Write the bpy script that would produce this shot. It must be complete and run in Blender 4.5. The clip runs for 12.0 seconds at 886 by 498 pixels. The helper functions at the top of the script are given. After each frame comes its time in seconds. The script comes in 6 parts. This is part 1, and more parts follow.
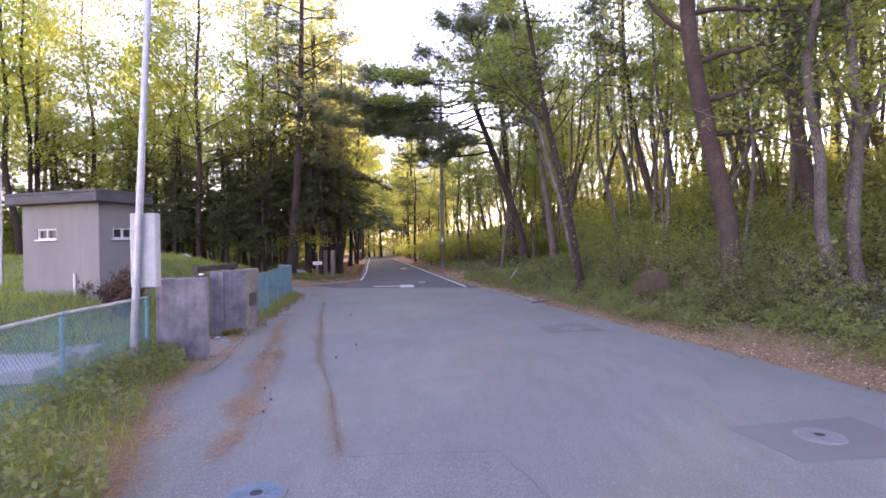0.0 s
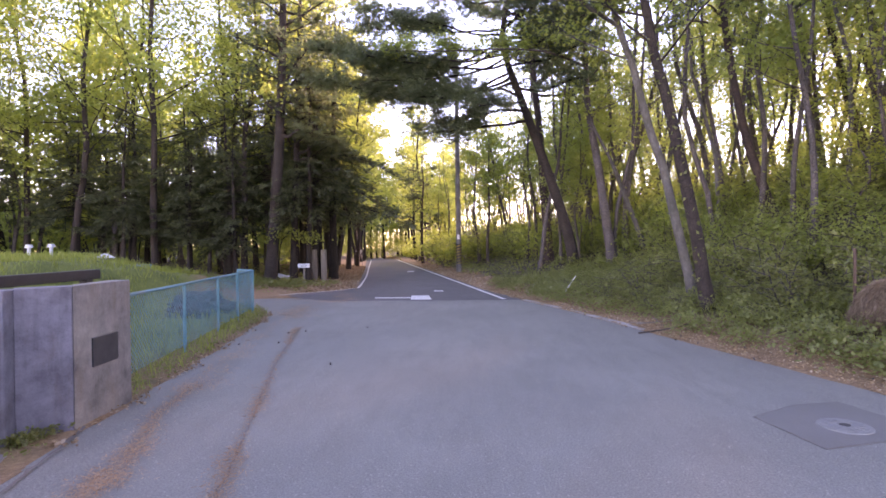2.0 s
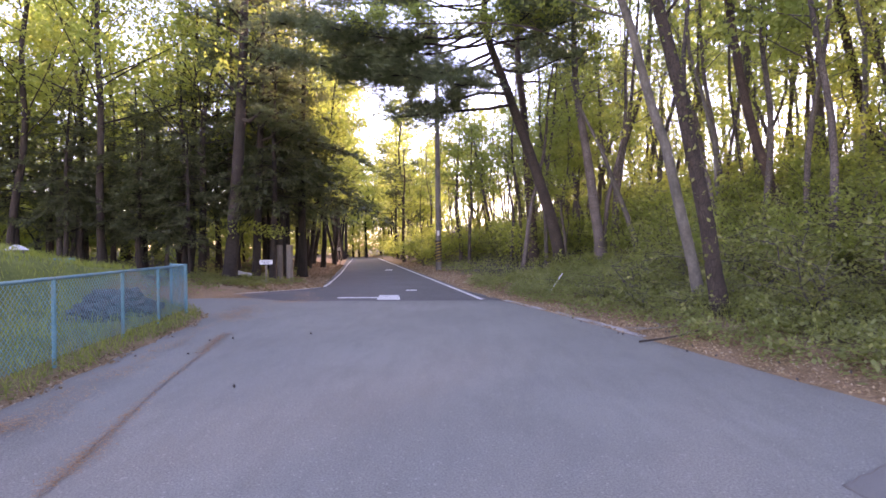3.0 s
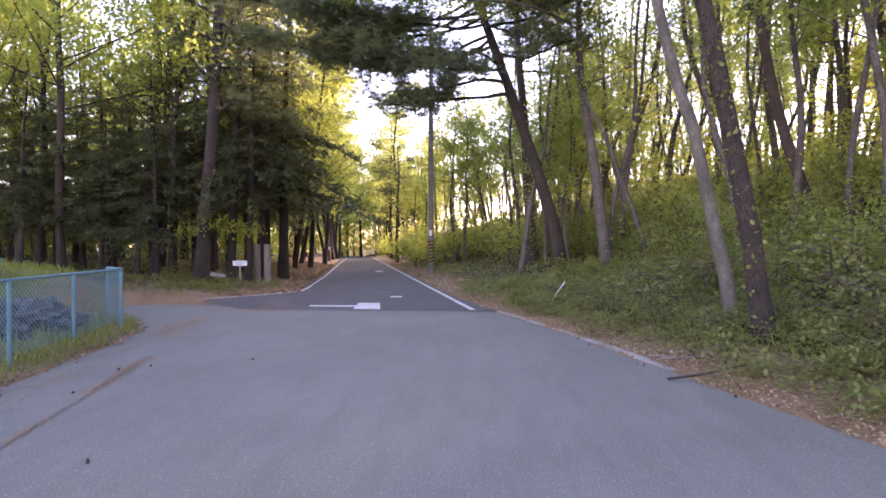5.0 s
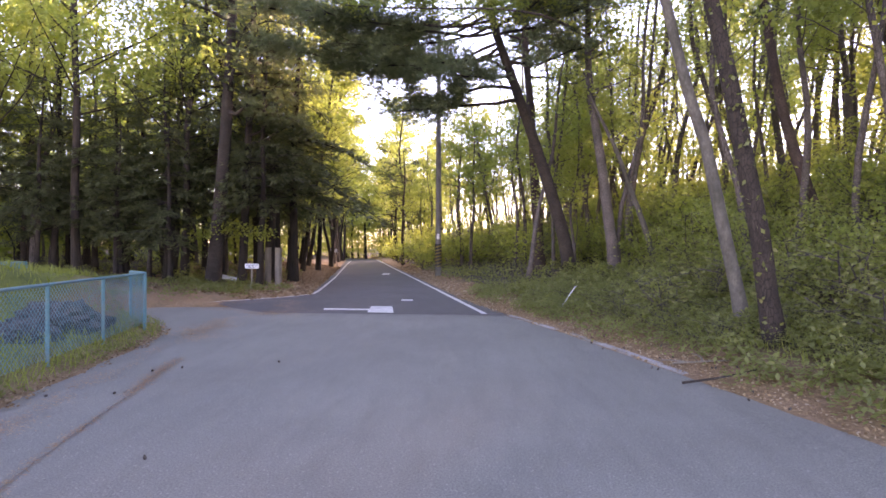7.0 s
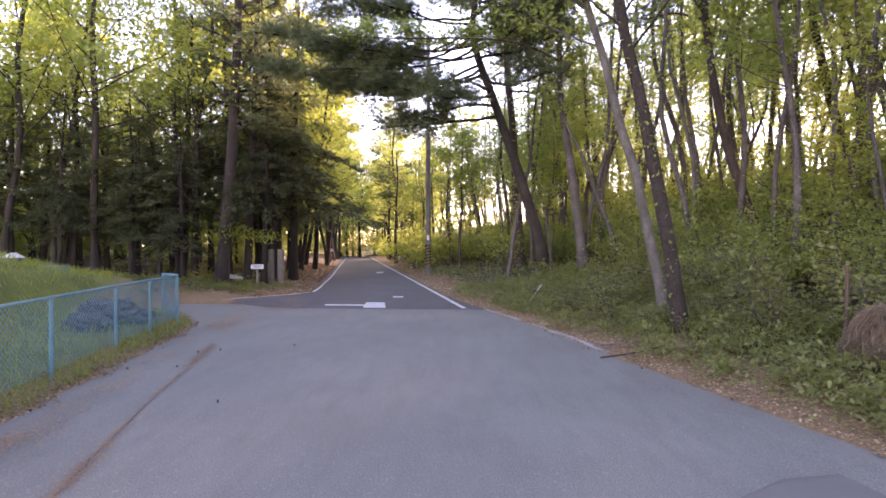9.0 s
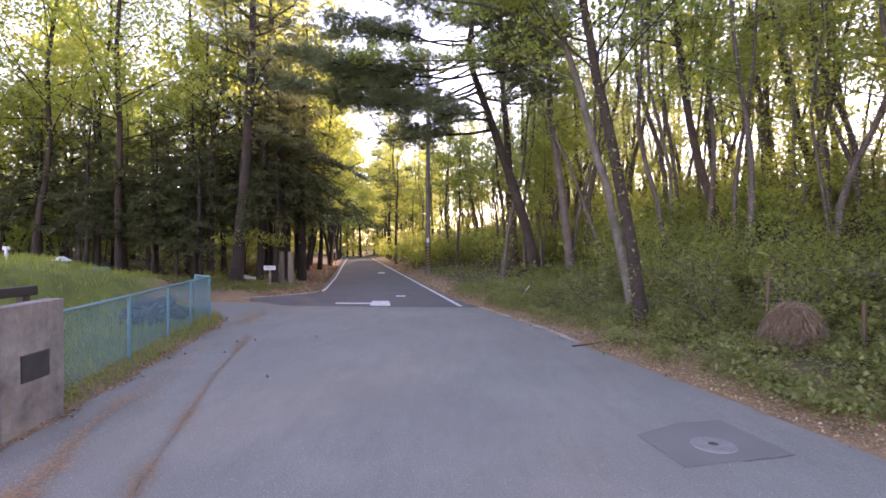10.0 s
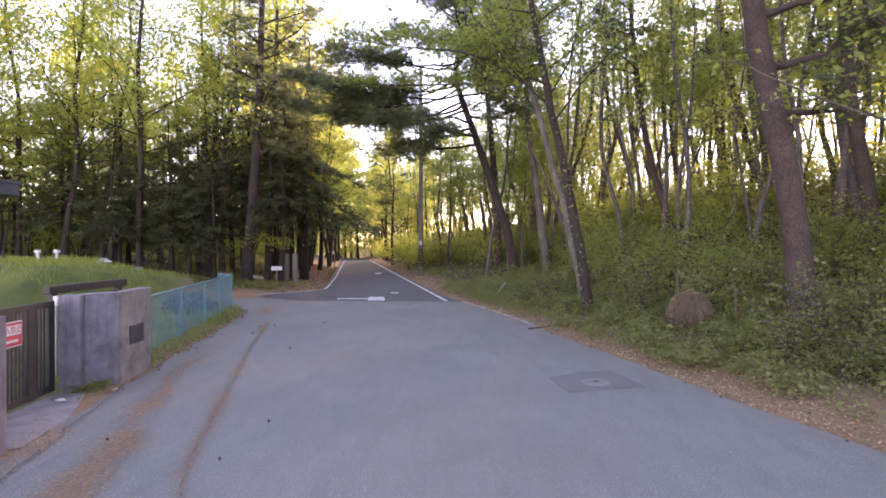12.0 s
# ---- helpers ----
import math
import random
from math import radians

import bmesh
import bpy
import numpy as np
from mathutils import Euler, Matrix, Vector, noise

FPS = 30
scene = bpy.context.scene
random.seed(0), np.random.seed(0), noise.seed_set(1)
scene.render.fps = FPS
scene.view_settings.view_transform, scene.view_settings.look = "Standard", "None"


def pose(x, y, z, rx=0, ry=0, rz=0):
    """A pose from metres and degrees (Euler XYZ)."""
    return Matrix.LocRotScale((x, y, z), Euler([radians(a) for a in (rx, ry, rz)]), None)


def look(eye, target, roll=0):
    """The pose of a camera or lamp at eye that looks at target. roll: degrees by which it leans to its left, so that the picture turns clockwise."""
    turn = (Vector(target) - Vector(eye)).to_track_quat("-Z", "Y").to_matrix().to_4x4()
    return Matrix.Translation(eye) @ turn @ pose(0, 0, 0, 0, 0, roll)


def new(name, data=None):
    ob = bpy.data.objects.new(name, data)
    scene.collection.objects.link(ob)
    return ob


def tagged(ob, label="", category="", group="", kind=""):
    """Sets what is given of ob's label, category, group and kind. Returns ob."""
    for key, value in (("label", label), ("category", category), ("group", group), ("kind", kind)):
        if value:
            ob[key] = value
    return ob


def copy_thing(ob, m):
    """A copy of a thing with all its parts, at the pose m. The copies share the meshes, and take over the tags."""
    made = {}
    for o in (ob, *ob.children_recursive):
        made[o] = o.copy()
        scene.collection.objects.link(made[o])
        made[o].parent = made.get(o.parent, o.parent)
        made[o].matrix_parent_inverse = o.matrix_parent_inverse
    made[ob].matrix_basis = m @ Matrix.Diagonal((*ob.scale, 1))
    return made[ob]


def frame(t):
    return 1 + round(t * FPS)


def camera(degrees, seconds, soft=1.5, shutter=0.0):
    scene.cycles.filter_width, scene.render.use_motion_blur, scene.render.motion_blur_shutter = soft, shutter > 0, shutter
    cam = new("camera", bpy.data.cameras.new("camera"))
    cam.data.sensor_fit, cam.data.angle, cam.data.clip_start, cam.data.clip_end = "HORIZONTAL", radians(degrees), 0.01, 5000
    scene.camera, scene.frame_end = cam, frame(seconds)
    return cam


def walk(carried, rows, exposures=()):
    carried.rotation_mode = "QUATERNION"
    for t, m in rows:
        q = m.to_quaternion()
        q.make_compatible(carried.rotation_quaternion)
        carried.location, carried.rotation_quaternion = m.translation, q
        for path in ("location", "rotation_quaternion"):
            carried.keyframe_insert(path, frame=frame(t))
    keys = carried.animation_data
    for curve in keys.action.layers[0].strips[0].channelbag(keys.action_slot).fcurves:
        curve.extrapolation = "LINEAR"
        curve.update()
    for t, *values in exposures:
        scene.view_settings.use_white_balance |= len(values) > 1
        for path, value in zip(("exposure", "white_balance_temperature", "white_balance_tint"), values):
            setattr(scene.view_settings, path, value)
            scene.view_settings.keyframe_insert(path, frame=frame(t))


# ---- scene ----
cam = camera(80.0, 12.0, soft=1.65)
EXPOSURES = [(0.0, 2.97, 7750, 59), (3.0, 3.12, 7800, 58), (5.5, 3.1, 7900, 55), (9.0, 3.07, 8200, 54), (12.0, 2.98, 8300, 53)]
PATH = [
    (0, (1.287, -0.099, 1.981), (1.13, 1.895, 1.97), -0.8),
    (0.5, (0.496, 1.702, 1.931), (0.354, 3.697, 1.915), -0.9),
    (1, (0.081, 3.69, 1.927), (-0.061, 5.685, 1.914), -0.9),
    (1.5, (-0.085, 5.489, 1.915), (-0.245, 7.483, 1.899), -0.9),
    (2, (-0.164, 7.004, 1.816), (-0.331, 8.997, 1.81), -0.9),
    (2.5, (-0.032, 8.224, 1.686), (-0.171, 10.219, 1.68), -0.6),
    (3, (0.157, 9.117, 1.605), (0.04, 11.114, 1.599), -0.6),
    (5, (0.373, 11.116, 1.703), (0.262, 13.113, 1.694), -0.0),
    (5.5, (0.412, 11.282, 1.749), (0.309, 13.28, 1.747), 0.3),
    (6, (0.362, 11.203, 1.786), (0.253, 13.2, 1.783), 0.4),
    (6.5, (0.157, 11.043, 1.772), (0.031, 13.039, 1.764), -0.2),
    (7, (0.119, 10.824, 1.778), (-0.002, 12.82, 1.777), 0.2),
    (9, (0.542, 8.561, 1.993), (0.443, 10.559, 1.98), -0.0),
    (9.5, (0.598, 7.573, 2.072), (0.498, 9.57, 2.053), 0.0),
    (10, (0.628, 6.623, 2.171), (0.534, 8.621, 2.156), 0.1),
    (10.5, (0.647, 5.821, 2.223), (0.548, 7.818, 2.21), 0.1),
    (11, (0.697, 5.119, 2.214), (0.597, 7.116, 2.198), -0.2),
    (11.5, (0.851, 4.464, 2.193), (0.77, 6.462, 2.18), -0.1),
    (12, (1.161, 3.779, 2.217), (1.077, 5.777, 2.208), 0.0),
]
walk(cam, [(t, look(eye, target, roll)) for t, eye, target, roll in PATH], EXPOSURES)

# ---- light: a low evening sun behind the wood on the slope, pale sky ----
SUN_AZ, SUN_EL = 29.4, 13.4
world = bpy.data.worlds.new("sky")
scene.world = world
world.use_nodes = True
wn, wl = world.node_tree.nodes, world.node_tree.links
sky = wn.new("ShaderNodeTexSky")
sky.sky_type, sky.sun_disc = "NISHITA", False
sky.sun_elevation, sky.sun_rotation = radians(SUN_EL), radians(SUN_AZ)
sky.air_density, sky.dust_density, sky.ozone_density = 0.9, 0.0, 1.3
wl.new(sky.outputs["Color"], wn["Background"].inputs["Color"])
wn["Background"].inputs["Strength"].default_value = 0.15
sun_data = bpy.data.lights.new("sun", "SUN")
sun_data.energy, sun_data.angle, sun_data.color = 2.3, radians(4.0), (1.0, 0.9, 0.74)
sun = new("sun", sun_data)
az, el = radians(SUN_AZ), radians(SUN_EL)
sun_way = Vector((math.sin(az) * math.cos(el), math.cos(az) * math.cos(el), math.sin(el)))
sun.matrix_world = look(sun_way * 200, (0, 0, 0))


# ---- materials ----
def nodes_of(name):
    m = bpy.data.materials.new(name)
    m.use_nodes = True
    return m, m.node_tree.nodes, m.node_tree.links, m.node_tree.nodes["Principled BSDF"]


def ramp(nd, stops):
    r = nd.new("ShaderNodeValToRGB")
    while len(r.color_ramp.elements) < len(stops):
        r.color_ramp.elements.new(0.5)
    for e, (p, c) in zip(r.color_ramp.elements, stops):
        e.position, e.color = p, (*c, 1)
    return r


def tex(nd, lk, scale, detail=6.0, rough=0.6, stretch=None, coord="Object"):
    tc, mp, nt = nd.new("ShaderNodeTexCoord"), nd.new("ShaderNodeMapping"), nd.new("ShaderNodeTexNoise")
    lk.new(tc.outputs[coord], mp.inputs["Vector"])
    if stretch:
        mp.inputs["Scale"].default_value = stretch
    lk.new(mp.outputs["Vector"], nt.inputs["Vector"])
    nt.inputs["Scale"].default_value, nt.inputs["Detail"].default_value, nt.inputs["Roughness"].default_value = scale, detail, rough
    return nt


def mixed(nd, lk, fac, a, b, mode="MIX"):
    mx = nd.new("ShaderNodeMix")
    mx.data_type, mx.blend_type = "RGBA", mode
    for sock, v in ((mx.inputs[0], fac), (mx.inputs[6], a), (mx.inputs[7], b)):
        if isinstance(v, (int, float)):
            sock.default_value = v
        elif isinstance(v, tuple):
            sock.default_value = (*v, 1)
        else:
            lk.new(v, sock)
    return mx.outputs[2]


def bumped(nd, lk, bsdf, height, strength=0.4, distance=0.01):
    b = nd.new("ShaderNodeBump")
    b.inputs["Strength"].default_value, b.inputs["Distance"].default_value = strength, distance
    lk.new(height, b.inputs["Height"])
    lk.new(b.outputs["Normal"], bsdf.inputs["Normal"])


def surface(name, dark, light, scale=3.0, fine=60.0, rough=0.8, bump=0.3, dist=0.01, stretch=None, metal=0.0, stain=None, each=0.0, grit=0.3):
    """Two noises, a wide one for stains and a fine one for grain, between two colours."""
    m, nd, lk, b = nodes_of(name)
    wide, grain = tex(nd, lk, scale, stretch=stretch), tex(nd, lk, fine, 4.0, 0.7, stretch)
    r = ramp(nd, [(0.3, dark), (0.7, light)])
    lk.new(wide.outputs["Fac"], r.inputs["Fac"])
    g = ramp(nd, [(0.25, (1 - 1.2 * grit,) * 3), (0.75, (1 + 0.8 * grit,) * 3)])
    lk.new(grain.outputs["Fac"], g.inputs["Fac"])
    col = mixed(nd, lk, 1.0, r.outputs["Color"], g.outputs["Color"], "MULTIPLY")
    if stain:
        st = tex(nd, lk, scale * 0.45, 8.0, 0.7, stretch)
        sr = ramp(nd, [(0.5, (0, 0, 0)), (0.68, (1, 1, 1))])
        lk.new(st.outputs["Fac"], sr.inputs["Fac"])
        col = mixed(nd, lk, sr.outputs["Color"], col, stain)
    if each:
        oi, hs = nd.new("ShaderNodeObjectInfo"), nd.new("ShaderNodeHueSaturation")
        mr = nd.new("ShaderNodeMapRange")
        mr.inputs[3].default_value, mr.inputs[4].default_value = 1 - each, 1 + each
        lk.new(oi.outputs["Random"], mr.inputs[0])
        lk.new(mr.outputs[0], hs.inputs["Value"])
        lk.new(col, hs.inputs["Color"])
        col = hs.outputs["Color"]
    lk.new(col, b.inputs["Base Color"])
    b.inputs["Roughness"].default_value, b.inputs["Metallic"].default_value = rough, metal
    bumped(nd, lk, b, grain.outputs["Fac"], bump, dist)
    return m


def foliage(name, stops, through_colour, share=0.45, rough=0.5):
    """Leaves: colours vary from leaf to leaf and from plant to plant; light shines through them."""
    m, nd, lk, b = nodes_of(name)
    gi, oi = nd.new("ShaderNodeNewGeometry"), nd.new("ShaderNodeObjectInfo")
    r = ramp(nd, stops)
    lk.new(gi.outputs["Random Per Island"], r.inputs["Fac"])
    hs, mr = nd.new("ShaderNodeHueSaturation"), nd.new("ShaderNodeMapRange")
    mr.inputs[3].default_value, mr.inputs[4].default_value = 0.75, 1.3
    lk.new(oi.outputs["Random"], mr.inputs[0])
    lk.new(mr.outputs[0], hs.inputs["Value"])
    lk.new(r.outputs["Color"], hs.inputs["Color"])
    lk.new(hs.outputs["Color"], b.inputs["Base Color"])
    b.inputs["Roughness"].default_value = rough
    tr, mx = nd.new("ShaderNodeBsdfTranslucent"), nd.new("ShaderNodeMixShader")
    lk.new(mixed(nd, lk, 0.55, hs.outputs["Color"], through_colour), tr.inputs["Color"])
    mx.inputs[0].default_value = share
    lk.new(b.outputs[0], mx.inputs[1])
    lk.new(tr.outputs[0], mx.inputs[2])
    lk.new(mx.outputs[0], nd["Material Output"].inputs["Surface"])
    return m


def asphalt(name, dark, light, stain, speck, gritty):
    """Old asphalt: wide stains, traffic wear along the road and pale grit in a dark binder."""
    m, nd, lk, b = nodes_of(name)
    wide, mid, grit = tex(nd, lk, 0.4, 8.0, 0.65), tex(nd, lk, 2.3, 8.0, 0.7, (1.6, 0.35, 1)), tex(nd, lk, 60.0, 4.0, 0.8)
    r = ramp(nd, [(0.32, dark), (0.68, light)])
    lk.new(wide.outputs["Fac"], r.inputs["Fac"])
    w = ramp(nd, [(0.45, (0, 0, 0)), (0.75, (0.6, 0.6, 0.6))])
    lk.new(mid.outputs["Fac"], w.inputs["Fac"])
    col = mixed(nd, lk, w.outputs["Color"], r.outputs["Color"], stain)
    g = ramp(nd, [(0.3, (1 - gritty,) * 3), (0.5, (1, 1, 1)), (0.72, (1 + gritty,) * 3)])
    lk.new(grit.outputs["Fac"], g.inputs["Fac"])
    col = mixed(nd, lk, 1.0, col, g.outputs["Color"], "MULTIPLY")
    vo, tc = nd.new("ShaderNodeTexVoronoi"), nd.new("ShaderNodeTexCoord")
    vo.inputs["Scale"].default_value = 24.0
    lk.new(tc.outputs["Object"], vo.inputs["Vector"])
    sp = ramp(nd, [(0.14, (0.5, 0.5, 0.5)), (0.26, (0, 0, 0))])
    lk.new(vo.outputs["Distance"], sp.inputs["Fac"])
    thin = ramp(nd, [(0.42, (0, 0, 0)), (0.6, (1, 1, 1))])
    lk.new(tex(nd, lk, 14.0, 2.0).outputs["Fac"], thin.inputs["Fac"])
    col = mixed(nd, lk, mixed(nd, lk, 1.0, sp.outputs["Color"], thin.outputs["Color"], "MULTIPLY"), col, speck)
    lk.new(col, b.inputs["Base Color"])
    b.inputs["Roughness"].default_value = 0.82
    bumped(nd, lk, b, grit.outputs["Fac"], 0.7, 0.008)
    return m


M_ASPHALT = asphalt("worn_asphalt", (0.172, 0.173, 0.15), (0.211, 0.213, 0.186), (0.144, 0.142, 0.122), (0.42, 0.41, 0.37), 0.5)
M_DARK_ASPHALT = asphalt("new_asphalt", (0.082, 0.079, 0.076), (0.11, 0.106, 0.102), (0.07, 0.066, 0.063), (0.2, 0.19, 0.18), 0.3)
M_PATCH = surface("asphalt_patch", (0.145, 0.14, 0.125), (0.18, 0.175, 0.157), 0.8, 140, 0.88, 0.4, 0.005)
M_WHITE_LINE = surface("road_paint", (0.55, 0.55, 0.53), (0.75, 0.75, 0.73), 6, 70, 0.7, 0.3, 0.003, stain=(0.4, 0.39, 0.37))
def stained_concrete(name, tint=(1.0, 1.0, 1.0)):
    """Cast concrete: mottled greys, dark runs down the face, rusty soil stains and fine pits."""
    m, nd, lk, b = nodes_of(name)
    cloud, run, rust, pit = tex(nd, lk, 2.4, 9.0, 0.72), tex(nd, lk, 2.2, 8.0, 0.7, (3.0, 3.0, 0.25)), tex(nd, lk, 1.5, 8.0, 0.75, (1.6, 1.6, 0.7)), tex(nd, lk, 70.0, 3.0, 0.7)
    r = ramp(nd, [(0.32, (0.095, 0.088, 0.09)), (0.5, (0.185, 0.175, 0.178)), (0.68, (0.27, 0.257, 0.257))])
    lk.new(cloud.outputs["Fac"], r.inputs["Fac"])
    k = ramp(nd, [(0.48, (0, 0, 0)), (0.7, (0.55, 0.55, 0.55))])
    lk.new(run.outputs["Fac"], k.inputs["Fac"])
    col = mixed(nd, lk, k.outputs["Color"], r.outputs["Color"], (0.075, 0.07, 0.068))
    q = ramp(nd, [(0.5, (0, 0, 0)), (0.7, (0.5, 0.5, 0.5))])
    lk.new(rust.outputs["Fac"], q.inputs["Fac"])
    col = mixed(nd, lk, q.outputs["Color"], col, (0.16, 0.115, 0.085))
    g = ramp(nd, [(0.28, (0.7, 0.7, 0.7)), (0.45, (1, 1, 1))])
    lk.new(pit.outputs["Fac"], g.inputs["Fac"])
    col = mixed(nd, lk, 1.0, col, g.outputs["Color"], "MULTIPLY")
    lk.new(mixed(nd, lk, 1.0, col, tint, "MULTIPLY"), b.inputs["Base Color"])
    b.inputs["Roughness"].default_value = 0.92
    bumped(nd, lk, b, pit.outputs["Fac"], 0.35, 0.004)
    return m


M_CONCRETE = stained_concrete("old_concrete", (0.95, 0.93, 1.0))
M_BROWN_CONCRETE = stained_concrete("browned_concrete", (1.1, 1.08, 0.95))
M_PAD = surface("pale_concrete", (0.26, 0.25, 0.245), (0.37, 0.36, 0.35), 2, 60, 0.9, 0.3, 0.005, stain=(0.25, 0.22, 0.18))
M_RENDER = surface("grey_render", (0.165, 0.157, 0.155), (0.22, 0.212, 0.208), 1.3, 60, 0.9, 0.3, 0.004, (1, 1, 0.4), stain=(0.18, 0.165, 0.15), grit=0.12)
M_ROOF = surface("dark_roof", (0.045, 0.045, 0.05), (0.09, 0.088, 0.09), 2, 50, 0.8, 0.3, 0.006)
def ground_material():
    """Leaf-littered soil that turns to turf where the ground carries grass."""
    m, nd, lk, b = nodes_of("forest_floor")
    wide, mid, grain = tex(nd, lk, 1.1, 8.0), tex(nd, lk, 16.0, 8.0, 0.8), tex(nd, lk, 45.0, 4.0, 0.7)
    soil = ramp(nd, [(0.3, (0.14, 0.085, 0.045)), (0.5, (0.27, 0.165, 0.09)), (0.72, (0.42, 0.28, 0.165))])
    turf = ramp(nd, [(0.3, (0.1, 0.135, 0.024)), (0.55, (0.16, 0.195, 0.04)), (0.75, (0.215, 0.215, 0.07))])
    moss = ramp(nd, [(0.55, (0, 0, 0)), (0.72, (0.6, 0.6, 0.6))])
    for r, src in ((soil, mid), (turf, mid), (moss, wide)):
        lk.new(src.outputs["Fac"], r.inputs["Fac"])
    at = nd.new("ShaderNodeAttribute")
    at.attribute_name = "turf"
    col = mixed(nd, lk, moss.outputs["Color"], soil.outputs["Color"], (0.05, 0.065, 0.022))
    # darker soil off the asphalt: humus, with shade between the plants painted in
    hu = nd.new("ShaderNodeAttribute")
    hu.attribute_name = "humus_shade"
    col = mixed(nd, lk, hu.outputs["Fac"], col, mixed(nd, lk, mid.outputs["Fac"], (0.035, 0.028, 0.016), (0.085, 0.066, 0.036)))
    patch = ramp(nd, [(0.35, (0.55, 0.6, 0.62)), (0.65, (1.12, 1.08, 1.0))])
    lk.new(tex(nd, lk, 0.9, 7.0, 0.7).outputs["Fac"], patch.inputs["Fac"])
    col = mixed(nd, lk, at.outputs["Fac"], col, mixed(nd, lk, 1.0, turf.outputs["Color"], patch.outputs["Color"], "MULTIPLY"))
    lk.new(col, b.inputs["Base Color"])
    b.inputs["Roughness"].default_value = 0.95
    bumped(nd, lk, b, grain.outputs["Fac"], 0.8, 0.03)
    return m


M_SOIL = ground_material()
M_LITTER = foliage("dry_litter", [(0.0, (0.15, 0.092, 0.046)), (0.45, (0.32, 0.2, 0.105)), (0.85, (0.48, 0.33, 0.19)), (1.0, (0.6, 0.5, 0.37))], (0.3, 0.18, 0.09), 0.1, 0.8)
M_RUSTY_NEEDLE = foliage("rusty_needles", [(0.0, (0.3, 0.16, 0.08)), (0.6, (0.44, 0.26, 0.14)), (1.0, (0.55, 0.38, 0.24))], (0.4, 0.24, 0.12), 0.05, 0.8)
def plated_bark(name, dark, mid, light, plates):
    """Scaly bark: uneven plates parted by dark upright fissures."""
    m, nd, lk, b = nodes_of(name)
    tc, mp, wob = nd.new("ShaderNodeTexCoord"), nd.new("ShaderNodeMapping"), tex(nd, lk, 6.0, 5.0, 0.7)
    mp.inputs["Scale"].default_value = (1, 1, 0.32)
    lk.new(mixed(nd, lk, 0.06, tc.outputs["Object"], wob.outputs["Color"]), mp.inputs["Vector"])
    vo = nd.new("ShaderNodeTexVoronoi")
    vo.feature = "DISTANCE_TO_EDGE"
    vo.inputs["Scale"].default_value = plates
    lk.new(mp.outputs["Vector"], vo.inputs["Vector"])
    wide = tex(nd, lk, 1.6, 6.0, 0.65)
    r = ramp(nd, [(0.35, mid), (0.68, light)])
    lk.new(wide.outputs["Fac"], r.inputs["Fac"])
    grain = tex(nd, lk, 45.0, 4.0, 0.7)
    g = ramp(nd, [(0.3, (0.7, 0.7, 0.7)), (0.7, (1.2, 1.2, 1.2))])
    lk.new(grain.outputs["Fac"], g.inputs["Fac"])
    col = mixed(nd, lk, 1.0, r.outputs["Color"], g.outputs["Color"], "MULTIPLY")
    e = ramp(nd, [(0.0, (0.1, 0.1, 0.1)), (0.12, (1, 1, 1))])
    lk.new(vo.outputs["Distance"], e.inputs["Fac"])
    col = mixed(nd, lk, e.outputs["Color"], dark, col)
    lk.new(col, b.inputs["Base Color"])
    b.inputs["Roughness"].default_value = 0.95
    bumped(nd, lk, b, e.outputs["Color"], 0.6, 0.02)
    return m


M_PINE_BARK = plated_bark("red_pine_bark", (0.02, 0.014, 0.012), (0.05, 0.033, 0.028), (0.105, 0.07, 0.057), 30.0)
M_BARK = plated_bark("grey_brown_bark", (0.028, 0.023, 0.02), (0.085, 0.07, 0.063), (0.175, 0.145, 0.13), 24.0)
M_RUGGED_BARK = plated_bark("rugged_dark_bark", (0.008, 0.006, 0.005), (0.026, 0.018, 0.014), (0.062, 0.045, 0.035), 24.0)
M_PALE_BARK = surface("pale_bark", (0.075, 0.068, 0.057), (0.16, 0.145, 0.125), 3, 24, 0.9, 0.7, 0.02, (1, 1, 0.5), stain=(0.05, 0.05, 0.038), each=0.2)
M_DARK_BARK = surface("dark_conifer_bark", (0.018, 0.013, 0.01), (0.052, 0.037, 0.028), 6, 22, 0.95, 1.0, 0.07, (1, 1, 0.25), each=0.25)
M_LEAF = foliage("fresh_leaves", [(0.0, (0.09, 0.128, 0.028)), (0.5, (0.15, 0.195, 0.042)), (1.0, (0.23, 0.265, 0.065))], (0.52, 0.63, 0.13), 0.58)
# lighter, yellower copy of the fresh leaves: sunlight painted into the leaf colour
M_SUNLIT_LEAF = foliage("sunlit_toned_leaves", [(0.0, (0.13, 0.165, 0.034)), (0.5, (0.205, 0.248, 0.05)), (1.0, (0.3, 0.325, 0.075))], (0.62, 0.72, 0.14), 0.62)
M_NEEDLE = foliage("pine_needles", [(0.0, (0.05, 0.072, 0.036)), (0.6, (0.085, 0.115, 0.054)), (1.0, (0.13, 0.155, 0.07))], (0.22, 0.29, 0.1), 0.35, 0.5)
M_DARK_NEEDLE = foliage("fir_needles", [(0.0, (0.045, 0.06, 0.034)), (0.6, (0.082, 0.105, 0.052)), (1.0, (0.13, 0.15, 0.068))], (0.27, 0.32, 0.09), 0.4, 0.55)
M_SHRUB = foliage("shrub_leaves", [(0.0, (0.1, 0.125, 0.036)), (0.5, (0.155, 0.182, 0.05)), (1.0, (0.225, 0.245, 0.07))], (0.54, 0.6, 0.14), 0.56)
M_HERB = foliage("herb_leaves", [(0.0, (0.105, 0.125, 0.042)), (0.6, (0.15, 0.168, 0.056)), (0.95, (0.205, 0.21, 0.08)), (1.0, (0.27, 0.22, 0.12))], (0.42, 0.5, 0.09), 0.45)
